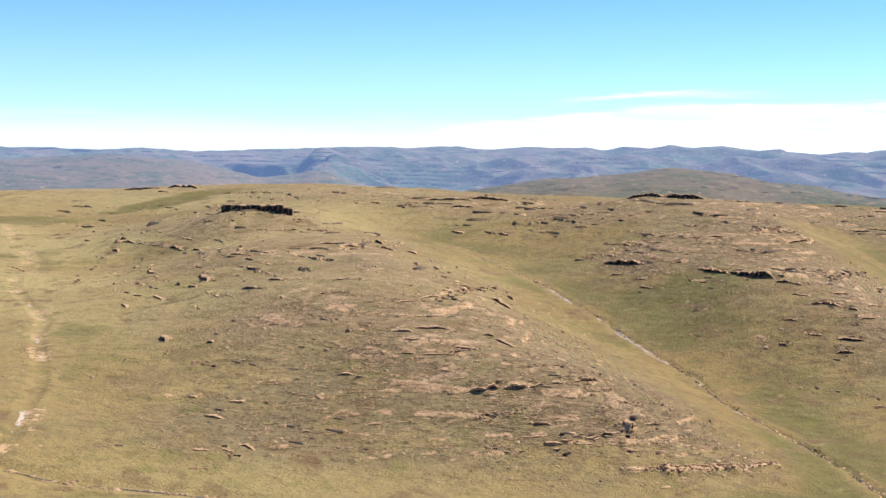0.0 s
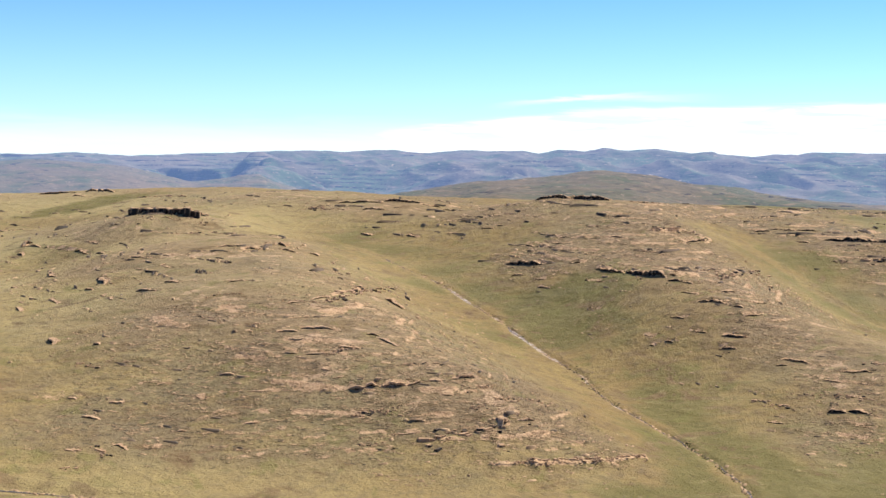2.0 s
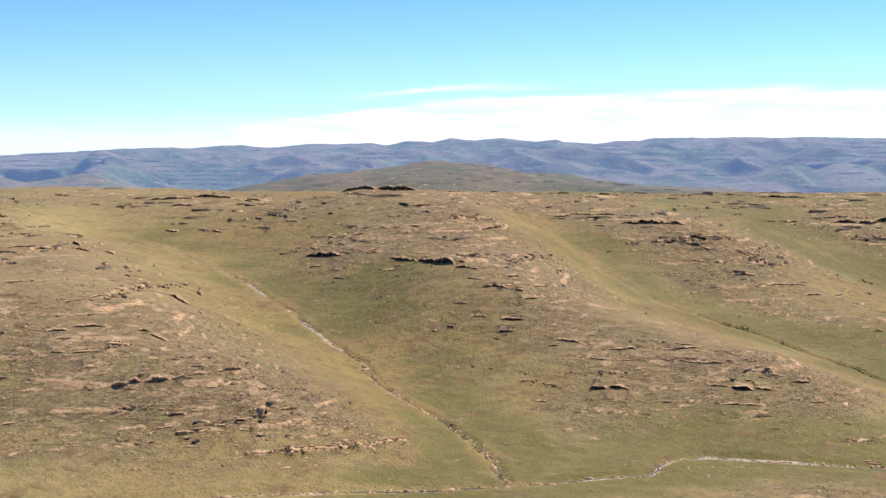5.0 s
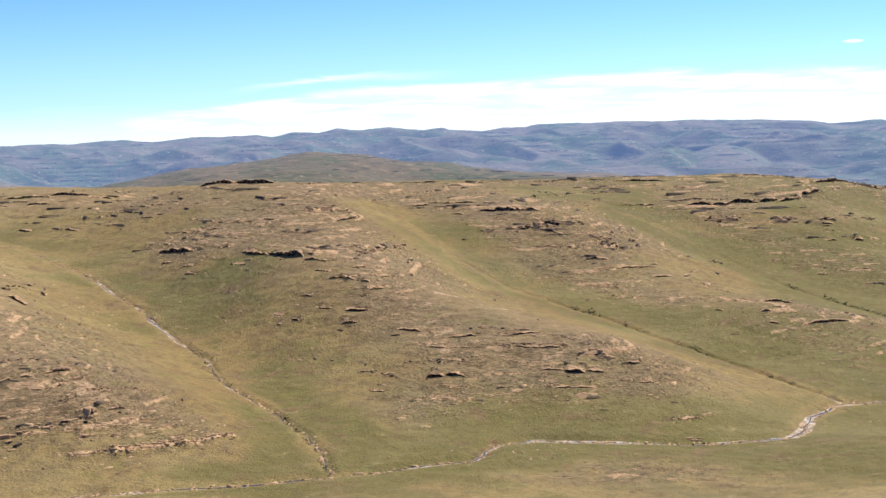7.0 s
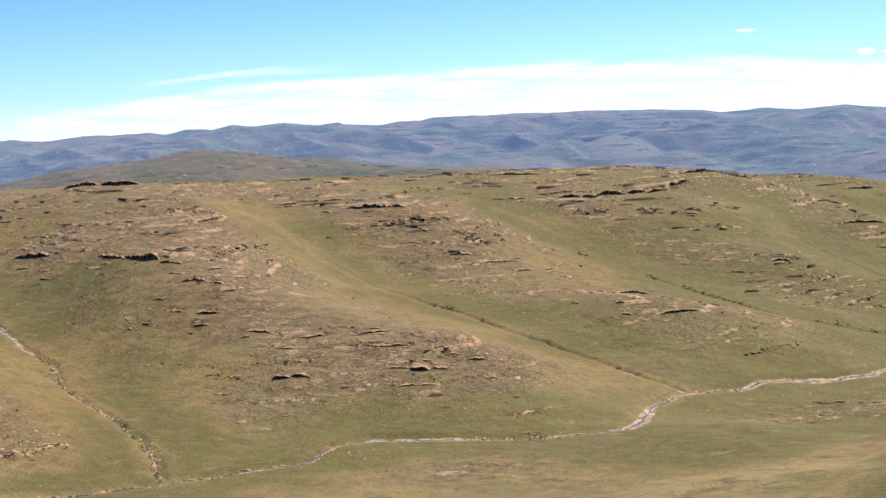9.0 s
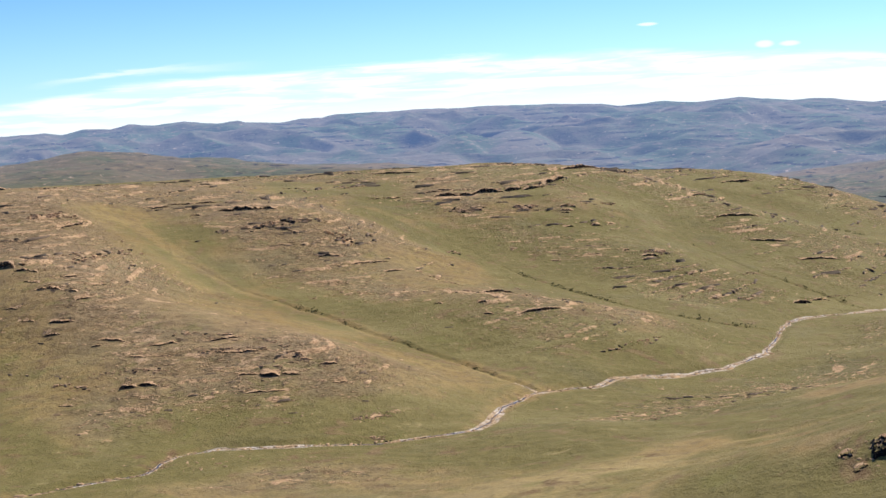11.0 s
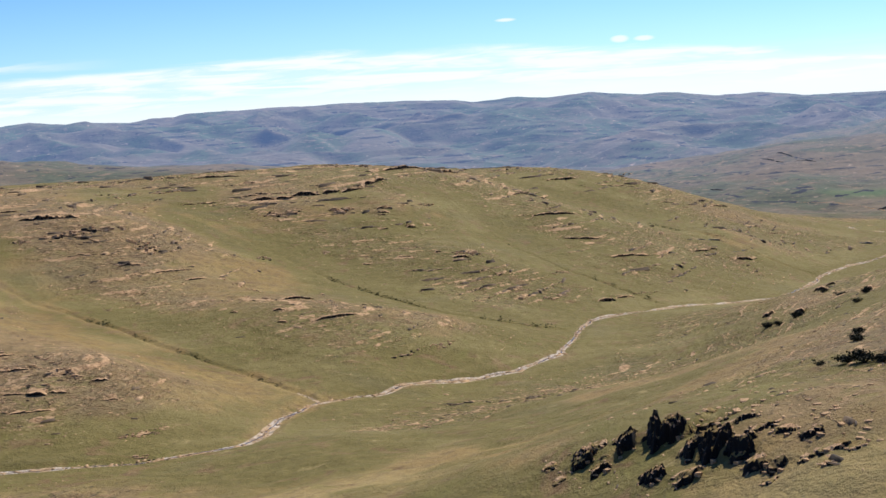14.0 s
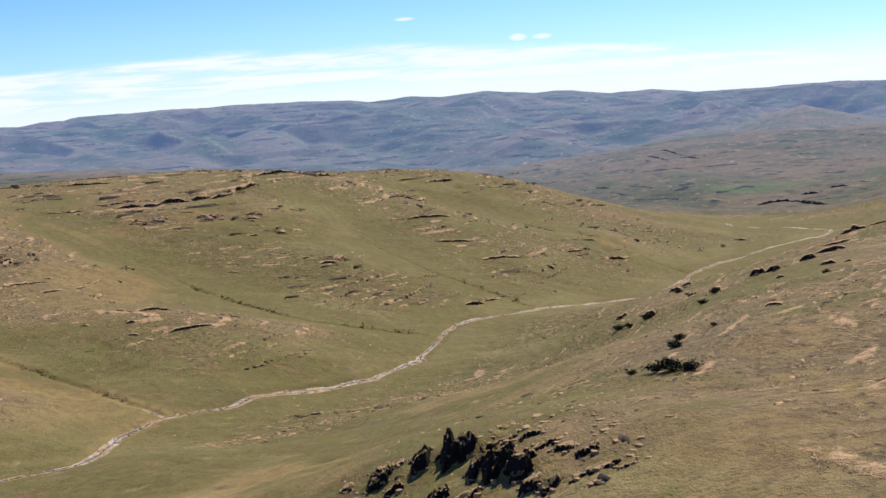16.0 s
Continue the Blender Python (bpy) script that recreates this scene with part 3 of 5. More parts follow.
LEDGES_FAR_RIM = [(327.6, 616.4, 347, 612, 1.7), (348.3, 614.7, 361.7, 610.5, 2), (363.9, 611.7, 372.7, 610.6, 2.4), (373.5, 609, 386.7, 613.4, 1.8), (387.7, 615.2, 410.3, 636, 2.1),
    (425, 669.2, 457.8, 689.8, 2), (457.8, 689.8, 509, 738.4, 2.1), (376.7, 574.9, 383.9, 574.3, 1.1), (373.3, 568.7, 378.3, 567, 0.8), (365.1, 548.6, 370.5, 547.9, 0.8),
    (380, 549.4, 385.8, 549.4, 1.1), (390.6, 552.4, 396.4, 554.8, 0.8), (353, 502.7, 358.4, 498.3, 0.8)]
LEDGES_FAR_FLANK = [(465.6, 576.2, 496.5, 580.6, 1.2), (462.6, 539.3, 480, 535.1, 1.1), (461.9, 499.1, 487, 502.3, 1.1), (405.6, 425.2, 415.8, 428, 1.4), (418.1, 431.3, 429.6, 435.6, 1.2),
    (548, 513.8, 570.8, 523.3, 1.5), (524.7, 520.4, 550.6, 530.4, 1.2), (558.4, 715.5, 585.5, 717.3, 1.5), (1080.2, 1388.8, 1089.5, 1359.2, 2.9), (372.5, 570.1, 381.3, 569.4, 1.1),
    (380.5, 549.3, 385, 549.3, 1.4), (368.2, 496.4, 370.9, 496.1, 1), (370.5, 484.8, 377.9, 483.1, 1.2), (480.8, 625.1, 540.4, 680.1, 1.3), (379.1, 461, 382.1, 461.6, 1),
    (651.3, 667.1, 688.8, 690.7, 1.1)]
WEST_BOULDERS = [(-73.9, 627.8, -66.5, 601.5, 2.1), (0.3, 379.5, 10.7, 410.3, 1.3), (8.9, 291.7, 19.5, 293.3, 1), (24.1, 279.8, 26.2, 280.7, 2.1), (27.2, 281.7, 32.9, 284.3, 1.5),
    (33.5, 284.3, 41, 286.4, 1.4), (10.4, 279.4, 15.2, 280.3, 0.8), (33.2, 294.2, 39, 295.5, 0.9), (41.5, 300.5, 46.3, 302.8, 0.9), (48.5, 304.5, 52.1, 306.9, 0.8),
    (-22.8, 669.9, -14.4, 672.2, 1.7), (-60.9, 331.5, -54.7, 327.5, 1), (-43.9, 270.8, -39.9, 267.2, 1.1), (-47.4, 258.4, -44.4, 260, 0.9), (-34.7, 362.3, -26.4, 353.8, 0.8),
    (-20.1, 348.1, -17.2, 349.3, 0.7)]
MIDDLE_BOULDERS = [(205.7, 521.9, 229.3, 518.9, 1.9), (194.6, 526, 198.9, 523.8, 1.9), (169.2, 320.2, 174.3, 315, 1.2), (317.8, 587.4, 333.6, 583.5, 1.9), (355.8, 580.5, 361.6, 577.4, 2.2),
    (262.8, 408.5, 279, 400.9, 1), (238.6, 510, 243.2, 499.4, 1.6), (131, 620, 147, 633, 1.6), (129.2, 529.8, 141.8, 535.9, 1.4), (132.4, 456.4, 150.1, 483.6, 1.5),
    (174.9, 267.2, 182.5, 262.5, 0.9), (184, 264.1, 190.5, 263.2, 0.9), (120.6, 338.2, 139, 323.8, 0.8), (165.2, 337, 170.6, 324.2, 0.9)]
FAR_BOULDERS = [(375.5, 491.5, 386.5, 491.2, 2), (380.9, 428.4, 388.3, 429.6, 1.6), (371.5, 439, 384.1, 442.2, 0.9), (409.8, 465.8, 420.9, 474.2, 1.2), (357, 582.5, 358.8, 576.2, 1.7),
    (332.8, 588.7, 336.4, 583, 1.9), (407.3, 587.2, 416.5, 592.6, 1.2), (381.1, 575.2, 385.3, 574.3, 1.7), (349.4, 427, 359.6, 431.8, 0.9), (433.2, 440.6, 446.1, 442.3, 1)]
LEDGES_SMALL = [(492.1, 641.7, 538.1, 686.5, 1), (592.6, 699.7, 616.5, 697.8, 0.9), (611.9, 663.4, 627.2, 667, 0.8), (567.6, 554.9, 575.6, 553.6, 0.7), (641, 623.2, 661.6, 626.5, 0.6),
    (645.5, 604.4, 671.4, 613.7, 0.6), (328.1, 720.2, 351.7, 705.7, 1.1), (325.9, 629.4, 335.5, 627.2, 0.7), (371.9, 561.6, 377.2, 560.3, 0.6), (407.1, 660.1, 426.8, 668.9, 0.7),
    (81.3, 538.6, 89.6, 526.1, 0.6), (84.7, 496, 89.8, 491, 1), (123.1, 421, 128.1, 420.6, 0.6), (56.9, 582, 63.3, 576.4, 0.6), (-141.9, 590.2, -115.8, 560.3, 0.9),
    (-63.7, 457.7, -54.8, 448.7, 0.7), (-98.8, 534.1, -93.6, 526.9, 0.8), (3.6, 299.4, 7.6, 299.3, 0.4), (28.3, 300.2, 31.4, 299.9, 0.4), (13.5, 337.1, 18.6, 330.7, 0.5),
    (265, 411, 277.2, 413.8, 0.8), (335.9, 503.5, 340.7, 499.8, 0.6), (219.3, 519, 226.5, 508, 0.7), (173.9, 300.6, 180, 300.4, 0.6)]
RUBBLE = [(260.8, 661.6, 281.5, 659.9, 1.7), (290.3, 661.8, 303.4, 660.4, 1.6), (330.9, 664.9, 355.9, 664, 1.1), (355.7, 578.6, 365.6, 577.8, 2.9), (406.8, 586.8, 414.3, 591, 1.3),
    (336.1, 588.2, 340.1, 585.7, 3.2), (324.8, 589, 329.6, 588.4, 1.9), (207.4, 520.2, 237.6, 522.7, 3), (243.9, 509.6, 244.7, 499.3, 2), (357.7, 579.9, 362.7, 578.5, 2.1),
    (294.8, 521.7, 302.2, 527.1, 1.9), (375.1, 489.3, 386.2, 488, 1.9), (263, 469.6, 267.4, 439.9, 1.1), (1, 379.5, 16.1, 438, 1.7), (9.8, 292.7, 19.2, 294.4, 0.9),
    (1.1, 322.9, 8.9, 328, 1), (19.5, 315, 29.7, 317.3, 0.8), (34.9, 302.7, 41.2, 308.1, 0.7), (41.1, 300.6, 45.4, 303, 0.6), (70.8, 364.6, 73.3, 365.1, 1),
    (122.5, 527, 140.9, 539, 2.1), (113.4, 448, 134.3, 468.3, 1.4), (129.1, 449.9, 156.5, 491.7, 2.1), (1, 380.5, 17.7, 459, 1.8), (10.5, 682.4, 39.5, 703.4, 1.7),
    (-22.6, 667.9, -3.3, 665.3, 1.6), (-71.7, 553.1, -55.1, 559.1, 1.3), (-126.5, 808.5, -97, 789.4, 2.3), (-45, 376.5, -33.1, 386.2, 0.7), (-12.2, 373.3, 0.5, 376.4, 0.9),
    (-33.1, 386.2, -24.6, 383.9, 0.7), (-168.5, 526.6, -159.4, 517.8, 0.8), (146.3, 353.6, 159.6, 342.9, 1.2), (111.7, 336.3, 118.8, 327, 1.2), (273.3, 338, 299.2, 349, 1.2),
    (175.7, 280.3, 186.7, 281.1, 0.8), (148.7, 331.9, 164.8, 325.2, 0.9), (130.8, 331.4, 138.5, 326.7, 1)]
CRAG_HEADS = [(206.4, 110.4, 0.4, 5.8), (207.1, 109.2, 3.4, 4.2), (203.9, 99.1, 2.4, 3.2), (203.7, 94.4, 3.2, 4.2), (203.9, 90.6, 2, 2.7), (202.2, 85.6, 1.8, 1.9), (202.6, 82.9, 1.3, 1.3), (210.7, 97.8, 2.6, 1.1), (209.2, 92.6, 2.3, 1), (209.1, 88.8, 2.3, 0.9), (209, 83.9, 1.8, 1.4), (206.8, 79, 2.2, 1), (207.8, 78.3, 1.7, 0.9), (204.7, 80.4, 1.3, 0.7), (205.2, 116, 2.1, 3.2), (201.6, 121.1, 2.1, 2.7), (200.8, 115.6, 1.8, 1.8), (205, 122, 1.1, 1), (198.5, 100.5, 2.4, 2.6), (199.1, 94.4, 2.3, 1.4), (212.2, 104.2, 1.3, 0.7), (215.4, 110.6, 1.3, 0.6), (199.2, 126.7, 1, 0.8), (197.7, 121.4, 0.9, 0.7), (200.5, 81.6, 1.3, 0.5), (205.5, 92.3, 2.8, 1.4), (210.4, 105.2, 2.5, 1.2), (208.6, 76.4, 1.7, 0.5), (204.2, 76.7, 1.7, 0.4)]
LEDGES_RIDGE = [(494.2, 306.3, 499.6, 300.3, 2.0), (441.0, 268.3, 446.6, 262.0, 1.4), (423.6, 258.9, 426.8, 255.3, 1.5), (469.5, 291.8, 474.9, 285.8, 1.0), (406.6, 234.6, 409.4, 231.6, 1.2),
    (405.5, 261.5, 408.3, 258.4, 2.4), (408.5, 258.2, 411.3, 255.1, 1.9), (388.0, 233.6, 389.6, 231.9, 0.8), (405.7, 225.2, 407.1, 223.6, 0.5), (390.0, 260.7, 391.4, 259.3, 1.8),
    (424.6, 314.5, 426.6, 312.3, 0.8), (413.6, 308.2, 416.0, 305.6, 1.2), (373.1, 272.9, 375.3, 270.5, 1.6), (376.6, 290.7, 378.8, 288.3, 1.5), (304.0, 152.1, 306.2, 149.9, 0.5), (521.5, 317.5, 527.5, 311.0, 0.9)]
LEDGES_CRAG = [(199.5, 123, 203, 118, 1.2), (204, 117.5, 207, 113, 1.6), (206, 111, 208.5, 107, 2.4), (203, 101, 204.5, 89, 2.2), (201, 87.5, 203.5, 82, 1.0), (198, 102, 199, 93, 0.9)]
LEDGE_CLIFF = (-95, 585, -67, 580.5, 2.2)
FOOT_RUBBLE = [(38.2, 269.4, 47.3, 272.1, 1.0), (47.3, 271.2, 60.7, 275.6, 1.6), (60.7, 275.6, 71.8, 282.3, 1.4)]
LEDGES = [*LEDGES_WEST_TOP, *LEDGES_WEST_UPPER, *LEDGES_WEST_NOSE, *LEDGES_WEST_FOOT[:6], *LEDGES_WEST_FOOT[9:], *LEDGES_MIDDLE_TOP, *LEDGES_MIDDLE_FLANK, *LEDGES_PLATEAU,
          *LEDGES_MIDDLE_NOSE, *LEDGES_MIDDLE_EAST, *LEDGES_EAST_TOP, *LEDGES_FAR_RIM, *LEDGES_FAR_FLANK, *LEDGES_SMALL, *LEDGES_RIDGE]
MEADOW = [(-229, 709, 0), (-210, 738, 0), (-187, 767, 0), (-159, 791, 0), (-126, 835, 0)]  # greener strip on the high ground
LEDGES_VALLEY = [(998, 865, 1010, 855, 2.7), (1010, 855, 1017, 842, 3.2), (1017, 842, 1002, 787, 3.1), (1048, 858, 1054, 844, 2.7), (1077, 851, 1072, 825, 2.2), (996, 1099, 996, 1074, 2.4), (1162, 1213, 1148, 1159, 2.7),
    (1182, 1209, 1171, 1167, 2.7), (1150, 1139, 1158, 1117, 2.6), (551, 547, 570, 548, 1.2), (710, 591, 717, 589, 1.5), (561, 530, 581, 538, 1.2)]
RIVER_COURSE = RIVER[:-3] + [(741, 549, 0), (790, 582, 0), (808, 616, 0), (819, 649, 0), (798, 657, 0), (787, 675, 0), (808, 705, 0), (860, 730, 0), (907, 751, 0), (938, 763, 0), (955, 791, 0), (976, 850, 0), (982, 900, 0), (963, 933, 0)]

# ---- ground ----
CENTRE = (60.0, -20.0)
STREAMS = ((RIVER_COURSE, 1.15, 0.8), (STREAM_WEST, 0.5, 0.5), (STREAM_MIDDLE, 0.45, 0.8), (STREAM_EAST, 0.4, 0.6), (GULLY_NEAR, 0.4, 0.6), (GULLY_FAR, 0.4, 0.6), (GULLY_WEST, 0.8, 0.5))
LEVELS = (-9.0, -2.0, 3.6, 7.2, 10.5, 14.2, 17.6, 21.0, 24.6, 28.2, 31.4, 34.3, 38.2, 41.5)


def wiggle(x, y):
    """Small bends of the streams."""
    return x + 0.9 * cells(x / 17, y / 17, 71) + 0.5 * cells(x / 6, y / 6, 72), y + 0.9 * cells(x / 17, y / 17, 73) + 0.5 * cells(x / 6, y / 6, 74)


def ledge_steps(x, y):
    """How far the turf stands higher behind each ledge, and how bare it is along the brink."""
    up, shelf = np.zeros(np.shape(x)), np.zeros(np.shape(x))
    for i, (x0, y0, x1, y1, high) in enumerate((*LEDGES, LEDGE_CLIFF, *LEDGES_CRAG)):
        length = math.hypot(x1 - x0, y1 - y0)
        ux, uy, nx, ny = frame_of(x0, y0, x1, y1)
        reach = 6 * high + 4
        near = (np.abs(x - 0.5 * (x0 + x1)) < 0.6 * length + reach) & (np.abs(y - 0.5 * (y0 + y1)) < 0.6 * length + reach)
        if not near.any():
            continue
        px, py = x[near], y[near]
        t = ((px - x0) * ux + (py - y0) * uy) / length
        s = (px - x0) * nx + (py - y0) * ny + 0.3 * high * cells(px / 2.3, py / 2.3, 77)
        ends = step(-0.12, 0.08, t) * (1 - step(0.92, 1.12, t))
        up[near] += 0.6 * high * ends * step(0.2, 1.0, s) * np.clip(1 - s / (5 * high + 3), 0, 1)
        if i < len(LEDGES):
            ragged = 0.55 + 0.6 * cells(px / 1.9, py / 1.9, 78) + 0.4 * cells(px / 5.0, py / 5.0, 79)
            shelf[near] = np.maximum(shelf[near], ragged * ends * step(-0.6, 0.0, s) * (1 - step(0.5 * high + 0.3, 1.6 * high + 1.0, s)))
    return up, shelf


def frame_of(x0, y0, x1, y1):
    """Unit directions along a ledge and across it, turned so that its face fits the camera's view."""
    length = math.hypot(x1 - x0, y1 - y0)
    ux, uy = (x1 - x0) / length, (y1 - y0) / length
    nx, ny = -uy, ux
    if nx * (x0 - CENTRE[0]) + ny * (y0 - CENTRE[1]) < 0:
        nx, ny = -nx, -ny
    return ux, uy, nx, ny


def land(x, y, full=False):
    """Height of the ground at x, y; with full also how green, bare and gravelly it is."""
    x, y = np.asarray(x, float), np.asarray(y, float)
    z = plate(x, y)
    ahead = np.degrees(np.arctan2(x - CENTRE[0], y - CENTRE[1]))
    r = np.hypot(x - CENTRE[0], y - CENTRE[1])
    side = step(32, 60, np.abs(ahead - 18)) * step(150, 500, r)
    z = z * (1 - side) + side * (28 + 9 * fbm(x, y, 260, 3, 5))
    z = np.clip(z, -90, 95)
    wx, wy = wiggle(x, y)
    bed = np.full(np.shape(x), 1e9)
    gravel = np.zeros(np.shape(x))
    cut = np.zeros(np.shape(x))
    for line, width, deep in STREAMS:
        d, down = near_line(wx, wy, line)
        bed = np.minimum(bed, d)
        head = 1.0 if line is RIVER_COURSE else step(0.05, 0.65, down)
        cut = np.maximum(cut, head * deep * (1 - step(width * 0.6, width * 2.6 + (1.5 if line is RIVER_COURSE else 0.9), d)))
        uneven = 0.72 + 0.9 * cells(x / 11, y / 11, 75) + 0.35 * cells(x / 4, y / 4, 76)
        if line is RIVER_COURSE:
            pale = ((0.42 + 0.58 * step(90, 210, x)) * (1 + 0.5 * step(600, 700, x)) + 0.45 * uneven) * (0.2 + 0.8 * step(-20, 70, x))
            width = width * (0.7 + 0.75 * cells(x / 19, y / 19, 83) + 0.3 * cells(x / 6, y / 6, 84)) * (1 + 0.4 * step(560, 720, x))
            width = np.maximum(width, 0.35)
        elif line is STREAM_WEST:
            pale = 1.2 * step(0.28, 0.42, down) * (uneven - 0.28) * (1 - 0.5 * step(0.7, 0.8, down))
        elif line is GULLY_WEST:
            pale = 0.42 * uneven
        elif line is STREAM_MIDDLE:
            pale = 0.25 * head + 0.6 * step(0.86, 0.93, down) * uneven
        else:
            pale = 0.25 * head
        gravel = np.maximum(gravel, pale * (1 - step(width * 0.5, width * 1.5 + 0.5, d)))
    worn = 0.55 * (1 - step(1, 9, near_line(x, y, GULLY_WEST)[0])) * step(0.0, 0.5, fbm(x, y, 6, 3, 87))
    calm = step(4, 22, bed)
    z = z + calm * (0.75 * fbm(x, y, 42, 3, 11) + 0.22 * fbm(x, y, 7, 3, 23))
    near_hill = step(196, 215, x) * (1 - step(175, 215, y + 0.55 * (200 - x)))
    rugged = np.clip(step(-0.45, 0.3, fbm(x, y, 95, 3, 31) + 0.42) * step(5, 34, bed) + 0.3 * near_hill, 0, 1)
    smooth = step(25, 75, -x - 0.12 * (y - 250)) * step(270, 340, y) + step(375, 400, y - 0.2 * x) * (1 - step(20, 70, x)) * 0.75
    flank = 1 - step(12, 42, near_line(x, y, ((82, 455, 0), (96, 335, 0)))[0])
    rugged = rugged * (1 - 0.85 * np.clip(smooth + flank, 0, 1))
    rugged = rugged * (1 - (1 - step(13, 25, z)) * step(150, 200, x) * (1 - step(225, 260, y)))
    bare = worn
    rise = np.zeros(np.shape(x))
    along = z + 0.8 * cells(x / 60, y / 60, 41)
    for i, level in enumerate(LEVELS):
        s = along - level
        m = step(0.22, 0.55, fbm(x, y, 22, 3, 100 + i)) * rugged * calm
        high = 0.35 + 0.3 * cells(x / 14, y / 14, 140 + i)
        rise = rise + m * high * (np.tanh(s / 0.16) - np.clip(s / 2.4, -1, 1))
        bare = np.maximum(bare, 0.75 * m * step(-0.5, 0.1, s) * (1 - step(0.2, 1.0, s)))
    for i in range(40):
        level = -12 + 1.45 * i
        s = along + 0.5 * cells(x / 25, y / 25, 43) - level
        m = step(0.18, 0.5, fbm(x, y, 13, 3, 200 + i)) * rugged * calm
        rise = rise + 0.3 * m * (np.tanh(s / 0.09) - np.clip(s / 0.7, -1, 1))
        bare = np.maximum(bare, 0.62 * m * step(-0.3, 0.0, s) * (1 - step(0.15, 0.6, s)))
    near = 1 - step(900, 1500, r)
    x0, y0, x1, y1, _ = LEDGE_CLIFF
    z = z + 1.0 * (1 - step(1, 17, near_line(x, y, ((x0, y0, 0), (x1, y1, 0)))[0]))
    up, shelf = ledge_steps(x, y)
    z = z + rise * near + up - cut
    bare = np.maximum(bare, shelf)
    for x0, y0, x1, y1, high in FOOT_RUBBLE:
        mound = 1 - step(0.3 * high, 1.5 * high, near_line(x, y, ((x0, y0, 0), (x1, y1, 0)))[0] + 0.4 * high * cells(x / 1.7, y / 1.7, 79))
        z, bare = z + 0.45 * high * mound, np.maximum(bare, 0.75 * mound)
    if not full:
        return z
    dx = plate(x + 6, y) - plate(x - 6, y)
    green = 0.30 + near_hill * (1.1 * fbm(x, y, 28, 3, 55) + 0.3) - 0.12 * (1 - step(-160, 60, x)) + 1.3 * dx / 12 + 0.55 * fbm(x, y, 120, 3, 51) + 0.4 * fbm(x, y, 38, 3, 52) - 0.3 * rugged + 0.52 * step(90, 300, x) * step(150, 260, y) - 0.3 * (1 - step(60, 120, x)) * step(330, 420, y) + 0.45 * (1 - step(4, 45, bed)) * step(2, 6, bed)
    green = green + 1.3 * (1 - step(6, 28, near_line(x, y, MEADOW)[0]))
    dry = np.clip((1 - step(-90, 70, x)) * (0.3 + 0.7 * step(290, 420, y)) * (0.75 + 0.5 * fbm(x, y, 60, 3, 53)), 0, 1)
    green = green + 0.5 * step(300, 480, x) * step(300, 420, y)
    dry = np.maximum(dry, 0.42 * (1 - step(230, 330, y)) * (1 - near_hill) * (1 - step(260, 340, x)) * (0.8 + 0.6 * fbm(x, y, 45, 3, 54)))
    hump = plate(x, y) - 0.25 * (plate(x + 45, y) + plate(x - 45, y) + plate(x, y + 45) + plate(x, y - 45))
    crest = step(-0.6, 2.4, hump + 1.1 * fbm(x, y, 50, 3, 56)) * step(240, 270, y) * step(8, 40, bed) * (1 - 0.45 * step(150, 260, x)) * (1 - 0.8 * flank)
    russet = near_hill * step(-0.25, 0.45, fbm(x, y, 38, 3, 58) + 0.5 * (1 - step(14, 60, (x - 196) * 0.87 - (y - 125) * 0.5)))
    crest = np.maximum(crest, 0.55 * russet)
    green = green - 0.55 * crest - 0.45 * (1 - step(-110, -45, x)) * (1 - step(600, 680, y))
    return z, np.clip(green, 0, 1), bare, gravel, rugged, dry, crest


def sheet(name, xs, ys, zs, mat, **marks):
    """One mesh from a grid of points: rows outwards, columns round."""
    rows, cols = xs.shape
    me = bpy.data.meshes.new(name)
    me.vertices.add(rows * cols)
    me.vertices.foreach_set("co", np.stack([xs, ys, zs], -1).astype(np.float32).ravel())
    i = (np.arange(rows - 1)[:, None] * cols + np.arange(cols - 1)[None]).ravel()
    quads = np.stack([i, i + cols, i + cols + 1, i + 1], 1).astype(np.int32)
    me.loops.add(quads.size)
    me.polygons.add(len(quads))
    me.loops.foreach_set("vertex_index", quads.ravel())
    me.polygons.foreach_set("loop_start", np.arange(0, quads.size, 4, dtype=np.int32))
    me.polygons.foreach_set("use_smooth", np.ones(len(quads), bool))
    me.update(calc_edges=True)
    for key, values in marks.items():
        me.attributes.new(key, "FLOAT", "POINT").data.foreach_set("value", values.astype(np.float32).ravel())
    me.materials.append(mat)
    return new(name, me)


def fan(bearings, radii):
    a, r = np.meshgrid(np.radians(bearings), radii)
    return CENTRE[0] + r * np.sin(a), CENTRE[1] + r * np.cos(a)


BEARINGS = np.concatenate([np.linspace(-180, -28, 40)[:-1], np.linspace(-28, 68, 1050), np.linspace(68, 180, 30)[1:]])
RADII = np.concatenate([[0.5], np.linspace(15, 105, 14), np.linspace(110, 760, 560), np.geomspace(766, 1180, 170)])
gx, gy = fan(BEARINGS, RADII)
gz, green, bare, gravel, rugged, dry, crest = land(gx, gy, True)
ground = tagged(sheet("ground", gx, gy, gz, GRASS, green=green, bare=bare, gravel=gravel, rugged=rugged, dry=dry, crest=crest),
                "dry upland grassland with stony terraces and stream valleys", "ground", kind="structure")

